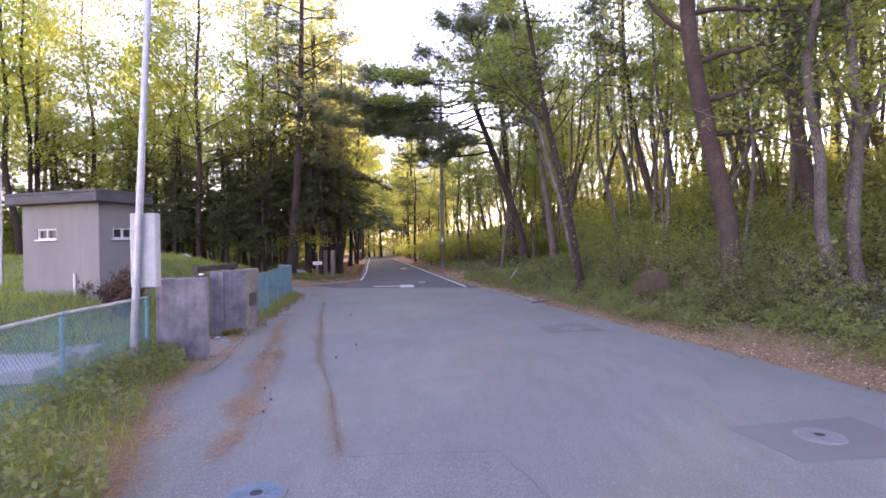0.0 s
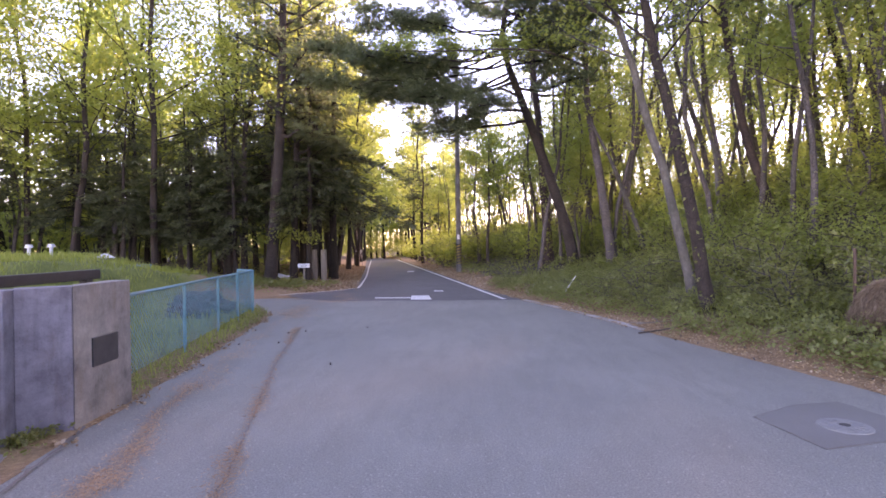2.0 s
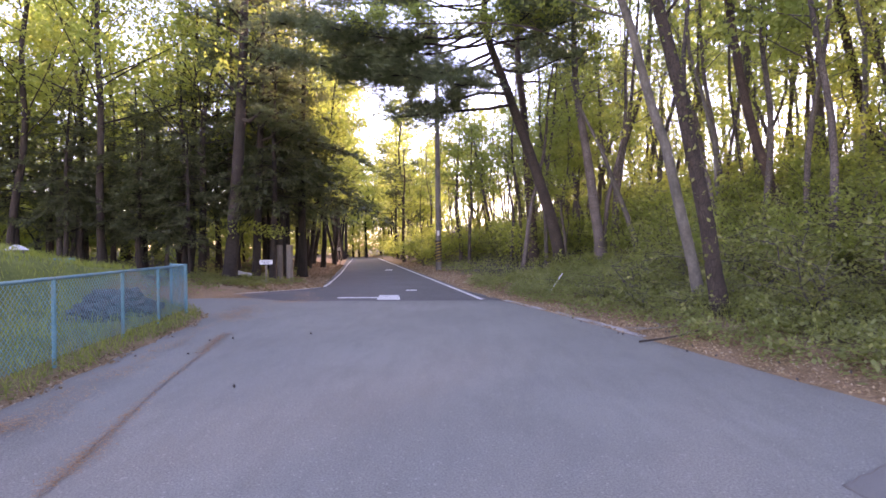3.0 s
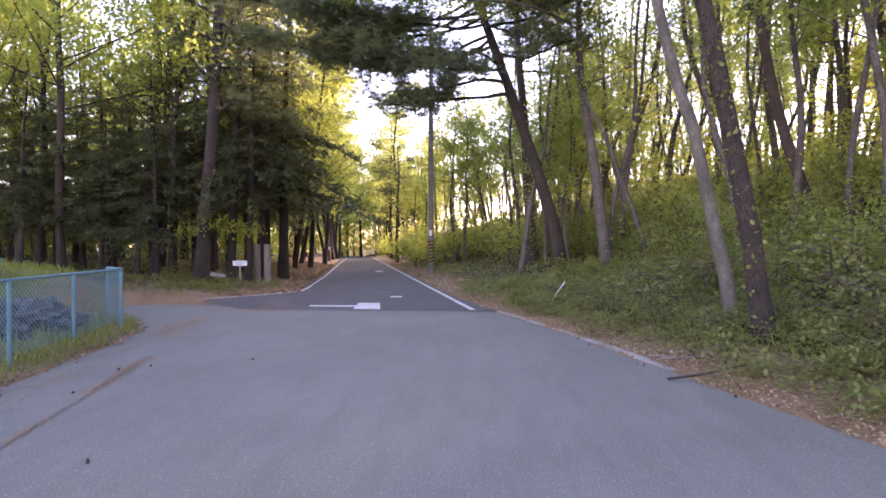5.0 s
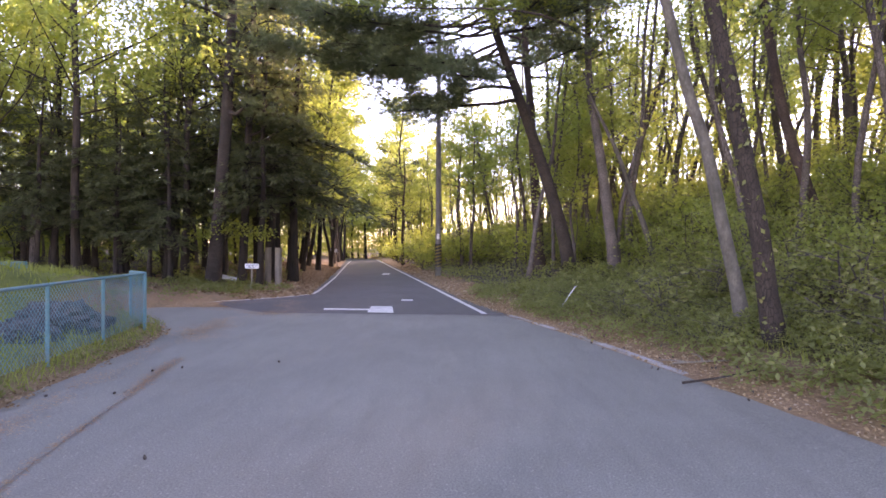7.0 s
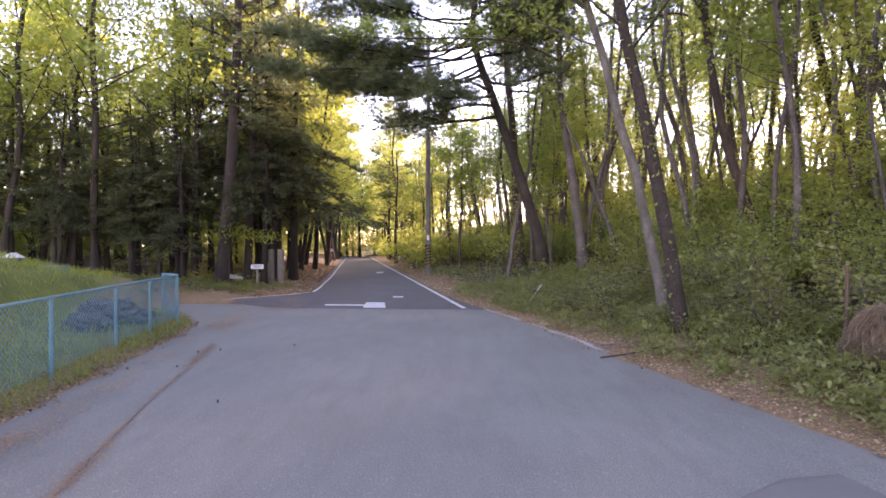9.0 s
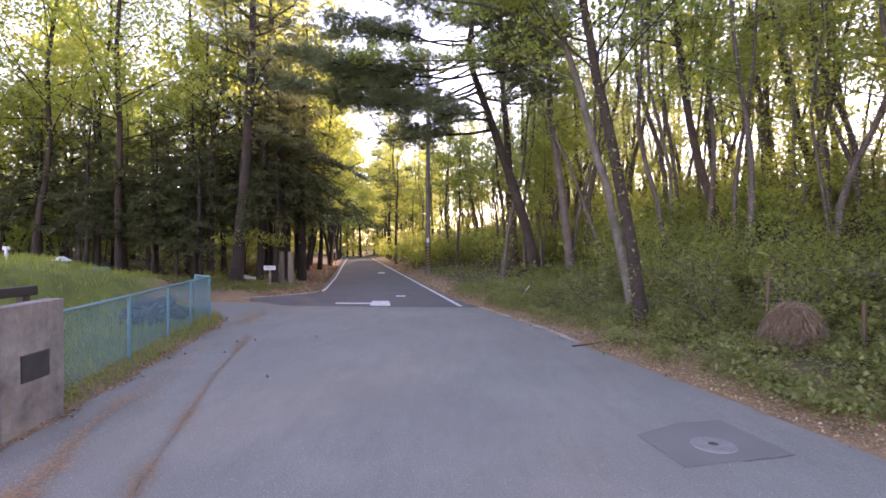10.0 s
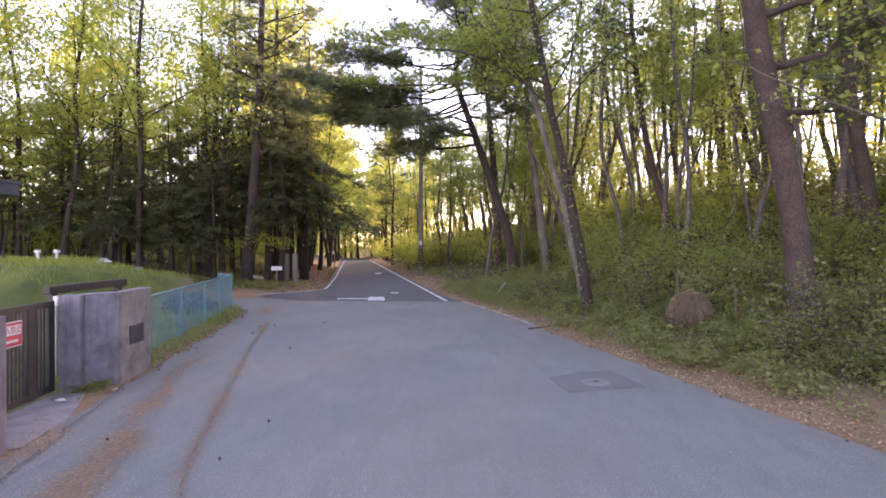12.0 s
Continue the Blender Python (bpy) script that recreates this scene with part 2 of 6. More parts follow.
M_GRASS = foliage("grass_blades", [(0.0, (0.1, 0.145, 0.024)), (0.6, (0.185, 0.23, 0.045)), (1.0, (0.28, 0.285, 0.085))], (0.55, 0.6, 0.08), 0.45)
M_DRY = foliage("dry_grass", [(0.0, (0.085, 0.058, 0.038)), (0.6, (0.165, 0.115, 0.075)), (1.0, (0.28, 0.21, 0.145))], (0.25, 0.16, 0.08), 0.2, 0.8)
M_FENCE = surface("blue_green_paint", (0.055, 0.21, 0.24), (0.1, 0.3, 0.34), 4, 60, 0.5, 0.1, 0.002, stain=(0.16, 0.24, 0.24))
M_RAIL = surface("weathered_rail_paint", (0.34, 0.42, 0.38), (0.58, 0.56, 0.47), 5, 60, 0.6, 0.15, 0.002, (1, 1, 1), stain=(0.3, 0.17, 0.09))
M_GATE = surface("dark_brown_steel", (0.014, 0.012, 0.011), (0.034, 0.029, 0.027), 4, 70, 0.55, 0.15, 0.002)
M_WHITE_PAINT = surface("white_paint", (0.5, 0.51, 0.52), (0.66, 0.67, 0.68), 3, 60, 0.45, 0.05, 0.001, stain=(0.5, 0.48, 0.45))
M_GREY_BOX = surface("grey_white_box_paint", (0.36, 0.375, 0.385), (0.46, 0.47, 0.475), 3, 60, 0.5, 0.05, 0.001, stain=(0.36, 0.34, 0.31))
M_STEEL = surface("galvanised_steel", (0.27, 0.28, 0.295), (0.4, 0.415, 0.43), 5, 60, 0.45, 0.1, 0.001, metal=0.5)
M_RED = surface("red_sign_paint", (0.5, 0.035, 0.04), (0.6, 0.06, 0.06), 5, 60, 0.5, 0.05, 0.001)
M_PLAQUE = surface("black_stone", (0.02, 0.02, 0.022), (0.05, 0.05, 0.052), 6, 80, 0.35, 0.1, 0.001)
M_IRON = surface("cast_iron", (0.18, 0.181, 0.171), (0.22, 0.221, 0.21), 8, 90, 0.75, 0.5, 0.004)
M_BLUE_IRON = surface("blue_cover_paint", (0.07, 0.15, 0.19), (0.15, 0.22, 0.25), 6, 60, 0.6, 0.3, 0.003, stain=(0.2, 0.19, 0.18))
M_POLE = surface("pole_concrete", (0.12, 0.115, 0.11), (0.19, 0.182, 0.172), 2, 60, 0.9, 0.2, 0.003)
M_YELLOW = surface("warning_yellow", (0.26, 0.19, 0.035), (0.34, 0.25, 0.05), 5, 50, 0.5, 0.05, 0.001)
M_BLACK = surface("black_rubber", (0.02, 0.02, 0.02), (0.04, 0.04, 0.04), 5, 50, 0.7, 0.1, 0.001)
M_WOOD = surface("grey_weathered_wood", (0.13, 0.11, 0.09), (0.25, 0.21, 0.17), 4, 40, 0.9, 0.5, 0.01, (1, 1, 0.15))
M_RUST = surface("rusty_iron", (0.06, 0.036, 0.026), (0.13, 0.08, 0.055), 8, 60, 0.9, 0.4, 0.004)
M_ROCK = surface("grey_rock", (0.2, 0.2, 0.2), (0.36, 0.35, 0.34), 2.5, 25, 0.9, 0.6, 0.02, stain=(0.12, 0.13, 0.09))
M_BROWN_LEAF = foliage("withered_leaves", [(0.0, (0.04, 0.022, 0.016)), (0.6, (0.09, 0.05, 0.035)), (1.0, (0.15, 0.09, 0.06))], (0.15, 0.07, 0.04), 0.25, 0.7)
m_glass, gnd, glk, gb = nodes_of("dark_window_glass")
gb.inputs["Base Color"].default_value, gb.inputs["Roughness"].default_value = (0.012, 0.013, 0.015, 1), 0.35
M_GLASS = m_glass


# ---- mesh helpers ----
def mesh_of(name, verts, faces, mat, smooth=False):
    me = bpy.data.meshes.new(name)
    verts = np.asarray(verts, dtype=np.float32)
    if isinstance(faces, np.ndarray):
        n, k = faces.shape
        me.vertices.add(len(verts))
        me.vertices.foreach_set("co", verts.ravel())
        me.loops.add(n * k)
        me.loops.foreach_set("vertex_index", faces.astype(np.int32).ravel())
        me.polygons.add(n)
        me.polygons.foreach_set("loop_start", np.arange(0, n * k, k, dtype=np.int32))
        me.update(calc_edges=True)
    else:
        me.from_pydata(verts.tolist(), [], [tuple(f) for f in faces])
    me.materials.append(mat)
    if smooth:
        me.polygons.foreach_set("use_smooth", [True] * len(me.polygons))
    return me


def part(name, bm, material, parent=None, label=""):
    """Links a bmesh as one mesh object under a thing or a part."""
    me = bpy.data.meshes.new(name)
    bm.normal_update()
    bm.to_mesh(me)
    bm.free()
    me.materials.append(material)
    ob = new(name, me)
    ob.parent = parent
    return tagged(ob, label)


def mesh_part(name, verts, faces, material, parent=None, label="", smooth=False):
    ob = new(name, mesh_of(name, verts, faces, material, smooth))
    ob.parent = parent
    return tagged(ob, label)


def empty(name, m, label, category, group=""):
    ob = new(name)
    ob.empty_display_size = 0.2
    ob.matrix_world = m
    return tagged(ob, label, category, group)


def box(size, at=(0, 0, 0), bevel=0.0, bm=None, turn=None):
    bm = bm or bmesh.new()
    m = Matrix.Translation(at) @ (turn or Matrix()) @ Matrix.Diagonal((*size, 1))
    made = bmesh.ops.create_cube(bm, size=1, matrix=m)
    if bevel:
        edges = list({e for v in made["verts"] for e in v.link_edges})
        bmesh.ops.bevel(bm, geom=edges, offset=bevel, segments=2, affect="EDGES", profile=0.5)
    return bm


def rod(a, b, r0, r1=None, sides=10, bm=None):
    bm = bm or bmesh.new()
    a, b = Vector(a), Vector(b)
    m = Matrix.Translation((a + b) / 2) @ (b - a).to_track_quat("Z", "Y").to_matrix().to_4x4()
    bmesh.ops.create_cone(bm, cap_ends=True, segments=sides, radius1=r0, radius2=r0 if r1 is None else r1, depth=(b - a).length, matrix=m)
    return bm


def prism(points, z0, z1, bevel=0.0):
    bm = bmesh.new()
    low = [bm.verts.new((x, y, z0)) for x, y in points]
    f = bm.faces.new(low)
    up = bmesh.ops.extrude_face_region(bm, geom=[f])
    bmesh.ops.translate(bm, verts=[v for v in up["geom"] if isinstance(v, bmesh.types.BMVert)], vec=(0, 0, z1 - z0))
    bmesh.ops.recalc_face_normals(bm, faces=bm.faces)
    if bevel:
        bmesh.ops.bevel(bm, geom=list(bm.edges), offset=bevel, segments=2, affect="EDGES", profile=0.5)
    return bm


def tube(points, radii, sides=7):
    """Vertices and quads of a tube along a line, as arrays."""
    pts, radii = np.asarray(points, float), np.asarray(radii, float)
    n = len(pts)
    way = np.gradient(pts, axis=0)
    way /= np.linalg.norm(way, axis=1)[:, None] + 1e-9
    ref = np.where(np.abs(way[:, 2:3]) > 0.9, np.array([[1.0, 0, 0]]), np.array([[0, 0, 1.0]]))
    u = np.cross(way, ref)
    u /= np.linalg.norm(u, axis=1)[:, None] + 1e-9
    v = np.cross(way, u)
    a = np.linspace(0, 2 * np.pi, sides, endpoint=False)
    ring = np.cos(a)[None, :, None] * u[:, None, :] + np.sin(a)[None, :, None] * v[:, None, :]
    verts = (pts[:, None, :] + ring * radii[:, None, None]).reshape(-1, 3)
    i, j = np.meshgrid(np.arange(n - 1), np.arange(sides), indexing="ij")
    k = (j + 1) % sides
    faces = np.stack([i * sides + j, i * sides + k, (i + 1) * sides + k, (i + 1) * sides + j], -1).reshape(-1, 4)
    return verts, faces


def joined(pieces):
    vs, fs, n = [], [], 0
    for v, f in pieces:
        vs.append(v)
        fs.append(f + n)
        n += len(v)
    return np.concatenate(vs), np.concatenate(fs)


def blades(centres, along, across, length, width):
    """One four-cornered leaf a centre: a kite with its tip along `along`."""
    c, n = np.asarray(centres), len(centres)
    a = along / (np.linalg.norm(along, axis=1)[:, None] + 1e-9)
    s = across - a * (a * across).sum(1)[:, None]
    s /= np.linalg.norm(s, axis=1)[:, None] + 1e-9
    L, W = np.reshape(length, (-1, 1)) * np.ones((n, 1)), np.reshape(width, (-1, 1)) * np.ones((n, 1))
    p = np.stack([c - a * L * 0.5, c + s * W * 0.5 - a * L * 0.05, c + a * L * 0.5, c - s * W * 0.5 - a * L * 0.05], 1)
    return p.reshape(-1, 3), np.arange(n * 4).reshape(-1, 4)


def leaves(rng, centres, size, flat=0.6):
    """Kites at the centres, most of them lying flat (flat 1) or at any tilt (0)."""
    n = len(centres)
    along = rng.normal(size=(n, 3)) * (1, 1, 1 - 0.8 * flat)
    across = rng.normal(size=(n, 3)) * (1, 1, 1 - 0.8 * flat)
    k = size * rng.uniform(0.65, 1.3, n)
    return blades(centres, along, across, k, k * 0.62)


def ground_noise(x, y):
    return 0.06 * np.sin(x * 0.9 + 1.3 * np.sin(y * 0.5)) * np.cos(y * 0.7 + 0.4 * x) + 0.03 * np.sin(x * 2.3 + y * 1.7)


# ---- the plan: edges of the road and the lie of the ground ----
RIGHT_EDGE = ((-40.0, 13.0), (0.0, 8.3), (4.0, 7.3), (7.3, 6.5), (9.75, 5.75), (11.3, 5.2), (14.1, 4.45), (19.0, 3.0), (22.0, 2.15), (25.4, 0.9), (30.0, -0.5), (60.0, -7.4), (90.0, -14.3), (140.0, -30.0))
LEFT_EDGE = ((-40.0, 6.0), (0.0, -0.3), (4.3, -1.85), (6.7, -3.2), (9.0, -3.75), (13.1, -4.55), (18.8, -5.7), (21.0, -6.2), (22.5, -7.0), (24.5, -9.4), (26.0, -9.6), (28.5, -7.6), (30.6, -6.2), (60.0, -12.6), (90.0, -19.3), (140.0, -35.0))


def right_edge(y):
    return np.interp(y, [p[0] for p in RIGHT_EDGE], [p[1] for p in RIGHT_EDGE])


def left_edge(y):
    return np.interp(y, [p[0] for p in LEFT_EDGE], [p[1] for p in LEFT_EDGE])


def step(a, b, v):
    t = np.clip((v - a) / (b - a), 0, 1)
    return t * t * (3 - 2 * t)


def height(x, y):
    """The lie of the ground."""
    x, y = np.asarray(x, float), np.asarray(y, float)
    dr, dl = x - right_edge(y), left_edge(y) - x
    right = 0.15 * np.clip(dr, 0, 4) + 0.14 * np.clip(dr - 4, 0, 4) + 0.38 * np.clip(dr - 8, 0, 8) + 0.2 * np.clip(dr - 16, 0, 8) + 0.05 * np.clip(dr - 24, 0, 40)
    right = np.where(dr > 0, right + ground_noise(x, y) * step(0, 2, dr), 0)
    wood = step(27, 33, y) * (np.minimum(dl, 4) * (0.03 + 0.1 * step(34, 44, y)) + np.clip(dl - 4, 0, 30) * 0.02)
    yard = (1 - step(27, 33, y)) * (0.16 * step(0.2, 2.0, dl) + 0.55 * step(2.5, 5.5, dl) * (1 - step(3, 7, 9 - y + 0 * x)) + 0.1)
    mound = 0.85 * step(-8.5, -9.6, x + 0.2 * (22.9 - y)) * step(16.4, 18.6, y) * step(26.0, 24.2, y)
    apron = step(8.5, 9.0, y) * step(12.6, 12.0, y) * step(2.4, 1.4, dl)
    left = np.where(dl > 0, (1 - apron) * (wood + yard + mound) * step(0.0, 1.0, dl) + ground_noise(x, y) * step(0.5, 3, dl) * 0.7, 0)
    return np.where(dr > 0, right, np.where(dl > 0, left, np.maximum(-0.12, 0.22 * np.maximum(dr, dl)))) - 0.004


def hz(x, y):
    return float(height(x, y))


# ---- ground, road and paint ----
def axis(lo, hi, fine_lo, fine_hi, fine, coarse):
    a = list(np.arange(fine_lo, fine_hi, fine))
    b = list(np.arange(lo, fine_lo, coarse))
    c = list(np.arange(fine_hi, hi, coarse))
    return np.array([-1500.0, -500.0] + b + a + c + [500.0, 1500.0])


gx, gy = axis(-70, 70, -16, 14, 0.35, 1.5), axis(-40, 150, -2, 36, 0.4, 1.5)
XX, YY = np.meshgrid(gx, gy, indexing="ij")
ZZ = height(np.clip(XX, -120, 120), np.clip(YY, -60, 160))
nx, ny = len(gx), len(gy)
gi, gj = np.meshgrid(np.arange(nx - 1), np.arange(ny - 1), indexing="ij")
gq = np.stack([gi * ny + gj, (gi + 1) * ny + gj, (gi + 1) * ny + gj + 1, gi * ny + gj + 1], -1).reshape(-1, 4)
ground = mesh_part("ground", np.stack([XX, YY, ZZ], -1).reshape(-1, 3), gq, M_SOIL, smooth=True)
turf = (np.clip(left_edge(YY) - XX, 0, 1) * step(22.5, 21.0, YY - 3.2 * step(-9.0, -9.8, XX)) + 0.2 * step(1.2, 2.2, XX - right_edge(YY)) * step(6, 3.5, XX - right_edge(YY)) * step(30, 24, YY)).ravel()
mask = ground.data.attributes.new("turf", "FLOAT", "POINT")
mask.data.foreach_set("value", turf.astype(np.float32))
# mask of the darkened soil under the verge herbs and the firs
rot = ground.data.attributes.new("humus_shade", "FLOAT", "POINT")
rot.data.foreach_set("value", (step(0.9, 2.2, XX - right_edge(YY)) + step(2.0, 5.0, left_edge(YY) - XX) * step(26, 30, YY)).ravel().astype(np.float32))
tagged(ground, "brown leaf-littered forest ground rising to a slope beside the road", "ground", kind="structure")


def strip(name, ys, left, right, z, mat, label, category, thick=0.0):
    """A flat sheet between two edges given as functions of y."""
    ys = np.asarray(ys, float)
    cols = 9
    w = np.linspace(0, 1, cols)
    xs = left(ys)[:, None] * (1 - w) + right(ys)[:, None] * w
    zs = np.full_like(xs, z)
    zs[:, 0] -= thick
    zs[:, -1] -= thick
    v = np.stack([xs, np.repeat(ys[:, None], cols, 1), zs], -1).reshape(-1, 3)
    i, j = np.meshgrid(np.arange(len(ys) - 1), np.arange(cols - 1), indexing="ij")
    f = np.stack([i * cols + j, i * cols + j + 1, (i + 1) * cols + j + 1, (i + 1) * cols + j], -1).reshape(-1, 4)
    ob = mesh_part(name, v, f, mat)
    return tagged(ob, label, category, kind="structure")


def wobble(y, k=0.012):
    return k * (np.sin(y * 1.3) + 0.6 * np.sin(y * 3.3 + 1) + 0.3 * np.sin(y * 6.7 + 2))


strip("road", np.concatenate([np.arange(-40, -2, 1.0), np.arange(-2, 26.3, 0.12)]), lambda y: left_edge(y) + wobble(y), lambda y: right_edge(y) + wobble(y + 7), 0.0, M_ASPHALT, "worn light grey asphalt forecourt with cracks", "road", 0.02)
strip("road", np.concatenate([[25.0, 25.15], np.arange(25.4, 110, 0.6)]), lambda y: np.where(y < 27.5, np.interp(y, [25.0, 26.0, 27.5, 28.6], [-5.6, -7.0, -8.3, -7.5]), left_edge(y)), lambda y: right_edge(y) + 0.05, 0.006, M_DARK_ASPHALT, "dark newer asphalt road running into the wood", "road", 0.004)


def paint(name, pts, z, label, category="road marking", mat=None, thick=0.003):
    ob = part(name, prism(pts, z - thick, z), mat or M_WHITE_LINE)
    return tagged(ob, label, category, kind="structure")


def ribbon(points, width):
    """Outline of a band along a line."""
    p = [Vector(q) for q in points]
    lo, hi = [], []
    for i, q in enumerate(p):
        d = (p[min(i + 1, len(p) - 1)] - p[max(i - 1, 0)]).normalized()
        n = Vector((-d.y, d.x)) * width / 2
        lo.append(q - n)
        hi.append(q + n)
    return [tuple(q) for q in lo + hi[::-1]]


def line_x(y):
    return 0.36 - 0.2307 * (y - 25.4)


paint("trim", ribbon([(line_x(y), y) for y in (25.3, 40, 60, 92)], 0.15), 0.011, "white painted edge line along the road")
paint("trim", ribbon([(-9.2, 27.0), (-7.6, 28.6), (-6.6, 29.8), (-6.15, 31.0), (-6.4, 32.6)], 0.12), 0.011, "white painted edge line at the road mouth")
paint("trim", ribbon([(-6.4, 32.6), (-8.2, 41.7), (-12.4, 61), (-18.6, 90)], 0.1), 0.011, "worn white edge line along the road")
paint("trim", [(-2.86, 25.3), (-2.12, 25.3), (-2.4, 26.85), (-3.05, 26.85)], 0.011, "white painted square on dark asphalt")
paint("trim", [(-4.25, 25.85), (-2.85, 25.85), (-2.9, 26.15), (-4.3, 26.15)], 0.011, "thin white painted bar on dark asphalt")
paint("trim", [(-2.38, 28.65), (-1.98, 28.65), (-2.03, 29.1), (-2.43, 29.1)], 0.011, "small white painted mark on dark asphalt")
paint("trim", [(-6.2, 46.3), (-5.7, 46.3), (-5.85, 48.0), (-6.35, 48.0)], 0.011, "small white painted mark on dark asphalt")


# kerb stones laid flush along the edge of the forecourt
kerb = empty("kerb", pose(0, 0, 0), "pale flush concrete kerb stones along the asphalt edge", "kerb")
kerb["kind"] = "structure"
y = 25.0
rng = np.random.default_rng(5)
while y > 18.7:
    length = rng.uniform(0.55, 0.62)
    if rng.random() < 0.95:
        x0, x1 = right_edge(y) + 0.02, right_edge(y - length) + 0.02
        d = Vector((x1 - x0, -length, 0))
        m = Matrix.Translation(((x0 + x1) / 2, y - length / 2, -0.04 + rng.uniform(-0.006, 0.012))) @ d.to_track_quat("X", "Z").to_matrix().to_4x4()
        bm = box((d.length - 0.012, 0.1, 0.12), bevel=0.008)
        bm.transform(m)
        part("kerb_stone", bm, M_PAD, kerb)
    y -= length


def manhole(x, y, r, z, mat, label, turn=0):
    thing = empty("manhole_cover", pose(x, y, z, 0, 0, turn), label, "manhole cover", "covers in the road")
    bm = bmesh.new()
    bmesh.ops.create_cone(bm, cap_ends=True, segments=40, radius1=r, radius2=r, depth=0.02)
    bmesh.ops.bevel(bm, geom=list(bm.edges), offset=0.004, segments=1, affect="EDGES")
    part("lid", bm, mat, thing)
    bm = bmesh.new()
    bmesh.ops.create_cone(bm, cap_ends=True, segments=40, radius1=r + 0.035, radius2=r + 0.03, depth=0.012)
    part("frame", bm, M_IRON, thing)
    bm = bmesh.new()
    bmesh.ops.create_cone(bm, cap_ends=True, segments=16, radius1=0.055, radius2=0.05, depth=0.026)
    part("keyhole", bm, M_BLACK, thing, "dark lifting hole")
    for k in range(12):
        a = k * math.tau / 12
        part("rib", box((r * 0.5, 0.018, 0.006), (math.cos(a) * r * 0.6, math.sin(a) * r * 0.6, 0.011), turn=Matrix.Rotation(a, 4, "Z")), mat, thing)
    return thing


manhole(3.29, 12.46, 0.2, 0.012, M_IRON, "grey cast iron valve cover in a square asphalt patch")
manhole(4.64, 5.51, 0.2, 0.012, M_IRON, "grey cast iron valve cover in darker asphalt")
manhole(-0.57, 4.0, 0.21, 0.01, M_BLUE_IRON, "blue painted round cover in worn asphalt")
paint("pavement", [(2.57, 12.75), (2.75, 11.86), (4.02, 12.25), (3.76, 13.3), (3.2, 13.18)], 0.006, "darker square asphalt patch round a cover", "patch", M_PATCH, 0.006)
paint("pavement", [(3.85, 5.75), (4.1, 4.85), (5.5, 5.1), (5.35, 6.15)], 0.006, "darker square asphalt patch round a cover", "patch", M_PATCH, 0.006)
paint("pavement", [(-0.1, 4.8), (1.4, 4.98), (1.95, 3.6), (2.2, 2.0), (-0.1, 2.0)], 0.005, "cut and refilled asphalt patch", "patch", M_ASPHALT, 0.005)


def crack(points, width, seed):
    """A dark sunken joint: a thin ragged band lying on the asphalt."""
    r = np.random.default_rng(seed)
    pts = []
    for (x0, y0), (x1, y1) in zip(points, points[1:]):
        n = max(2, int(math.hypot(x1 - x0, y1 - y0) / 0.12))
        for k in range(n):
            pts.append((x0 + (x1 - x0) * k / n + r.normal(0, 0.012), y0 + (y1 - y0) * k / n + r.normal(0, 0.012)))
    pts.append(points[-1])
    p = np.array(pts)
    d = np.gradient(p, axis=0)
    d /= np.linalg.norm(d, axis=1)[:, None]
    nrm = np.stack([-d[:, 1], d[:, 0]], 1) * (width * r.uniform(0.25, 1.0, len(p)))[:, None]
    v = np.concatenate([np.c_[p - nrm, np.full(len(p), 0.0075)], np.c_[p + nrm, np.full(len(p), 0.0075)]])
    n = len(p)
    f = np.stack([np.arange(n - 1), np.arange(1, n), np.arange(1, n) + n, np.arange(n - 1) + n], 1)
    tagged(mesh_part("crack", v, f, M_CRACK), "dark crack filled with dirt in the asphalt", "crack", kind="structure")


M_CRACK = surface("crack_dirt", (0.12, 0.108, 0.096), (0.19, 0.165, 0.14), 3, 50, 0.95, 0.5, 0.01)
CRACK_A = ((-0.1, 4.8), (-0.88, 7.1), (-1.75, 9.3), (-2.5, 11.8), (-3.5, 15.0), (-4.6, 19.0))
CRACK_B = ((-1.04, 5.0), (-1.62, 6.8), (-2.35, 9.0), (-3.1, 11.1))
CRACK_C = ((-3.15, 7.9), (-3.35, 9.0), (-3.75, 10.2), (-4.15, 11.6), (-4.4, 12.2))
for k, (line, w) in enumerate(((CRACK_A, 0.011), (CRACK_B, 0.006), (CRACK_C, 0.022), (((-0.1, 4.8), (1.4, 4.98), (1.95, 3.6)), 0.008),
                               (((2.57, 12.75), (2.75, 11.86), (4.02, 12.25)), 0.015), (((2.57, 12.75), (3.2, 13.15), (3.76, 13.3)), 0.008),
                               (((-9.0, 25.9), (-7.0, 26.2), (-5.6, 24.75), (-2.2, 24.75), (0.9, 25.35)), 0.012))):
    crack(line, w, 20 + k)


# ---- gate, walls and fence ----
WALL_H = 1.47
far_wall = empty("gate_wall", pose(0, 0, 0), "weathered grey concrete gate wall with a black plaque", "wall", "gate walls")
part("gate_pier", prism([(-4.98, 11.5), (-4.73, 11.62), (-4.84, 11.92), (-5.13, 11.8)], -0.2, WALL_H, 0.012), M_CONCRETE, far_wall)
part("wing", prism([(-4.79, 11.79), (-4.43, 12.1), (-4.62, 12.32), (-4.96, 11.98)], -0.2, WALL_H + 0.006, 0.012), M_CONCRETE, far_wall)
part("wall_panel", prism([(-4.43, 12.105), (-4.56, 13.17), (-4.8, 13.17), (-4.625, 12.325)], -0.2, WALL_H + 0.01, 0.012), M_BROWN_CONCRETE, far_wall, "browned concrete panel")
bm = box((0.03, 0.48, 0.32), (0, 0, 0), 0.006)
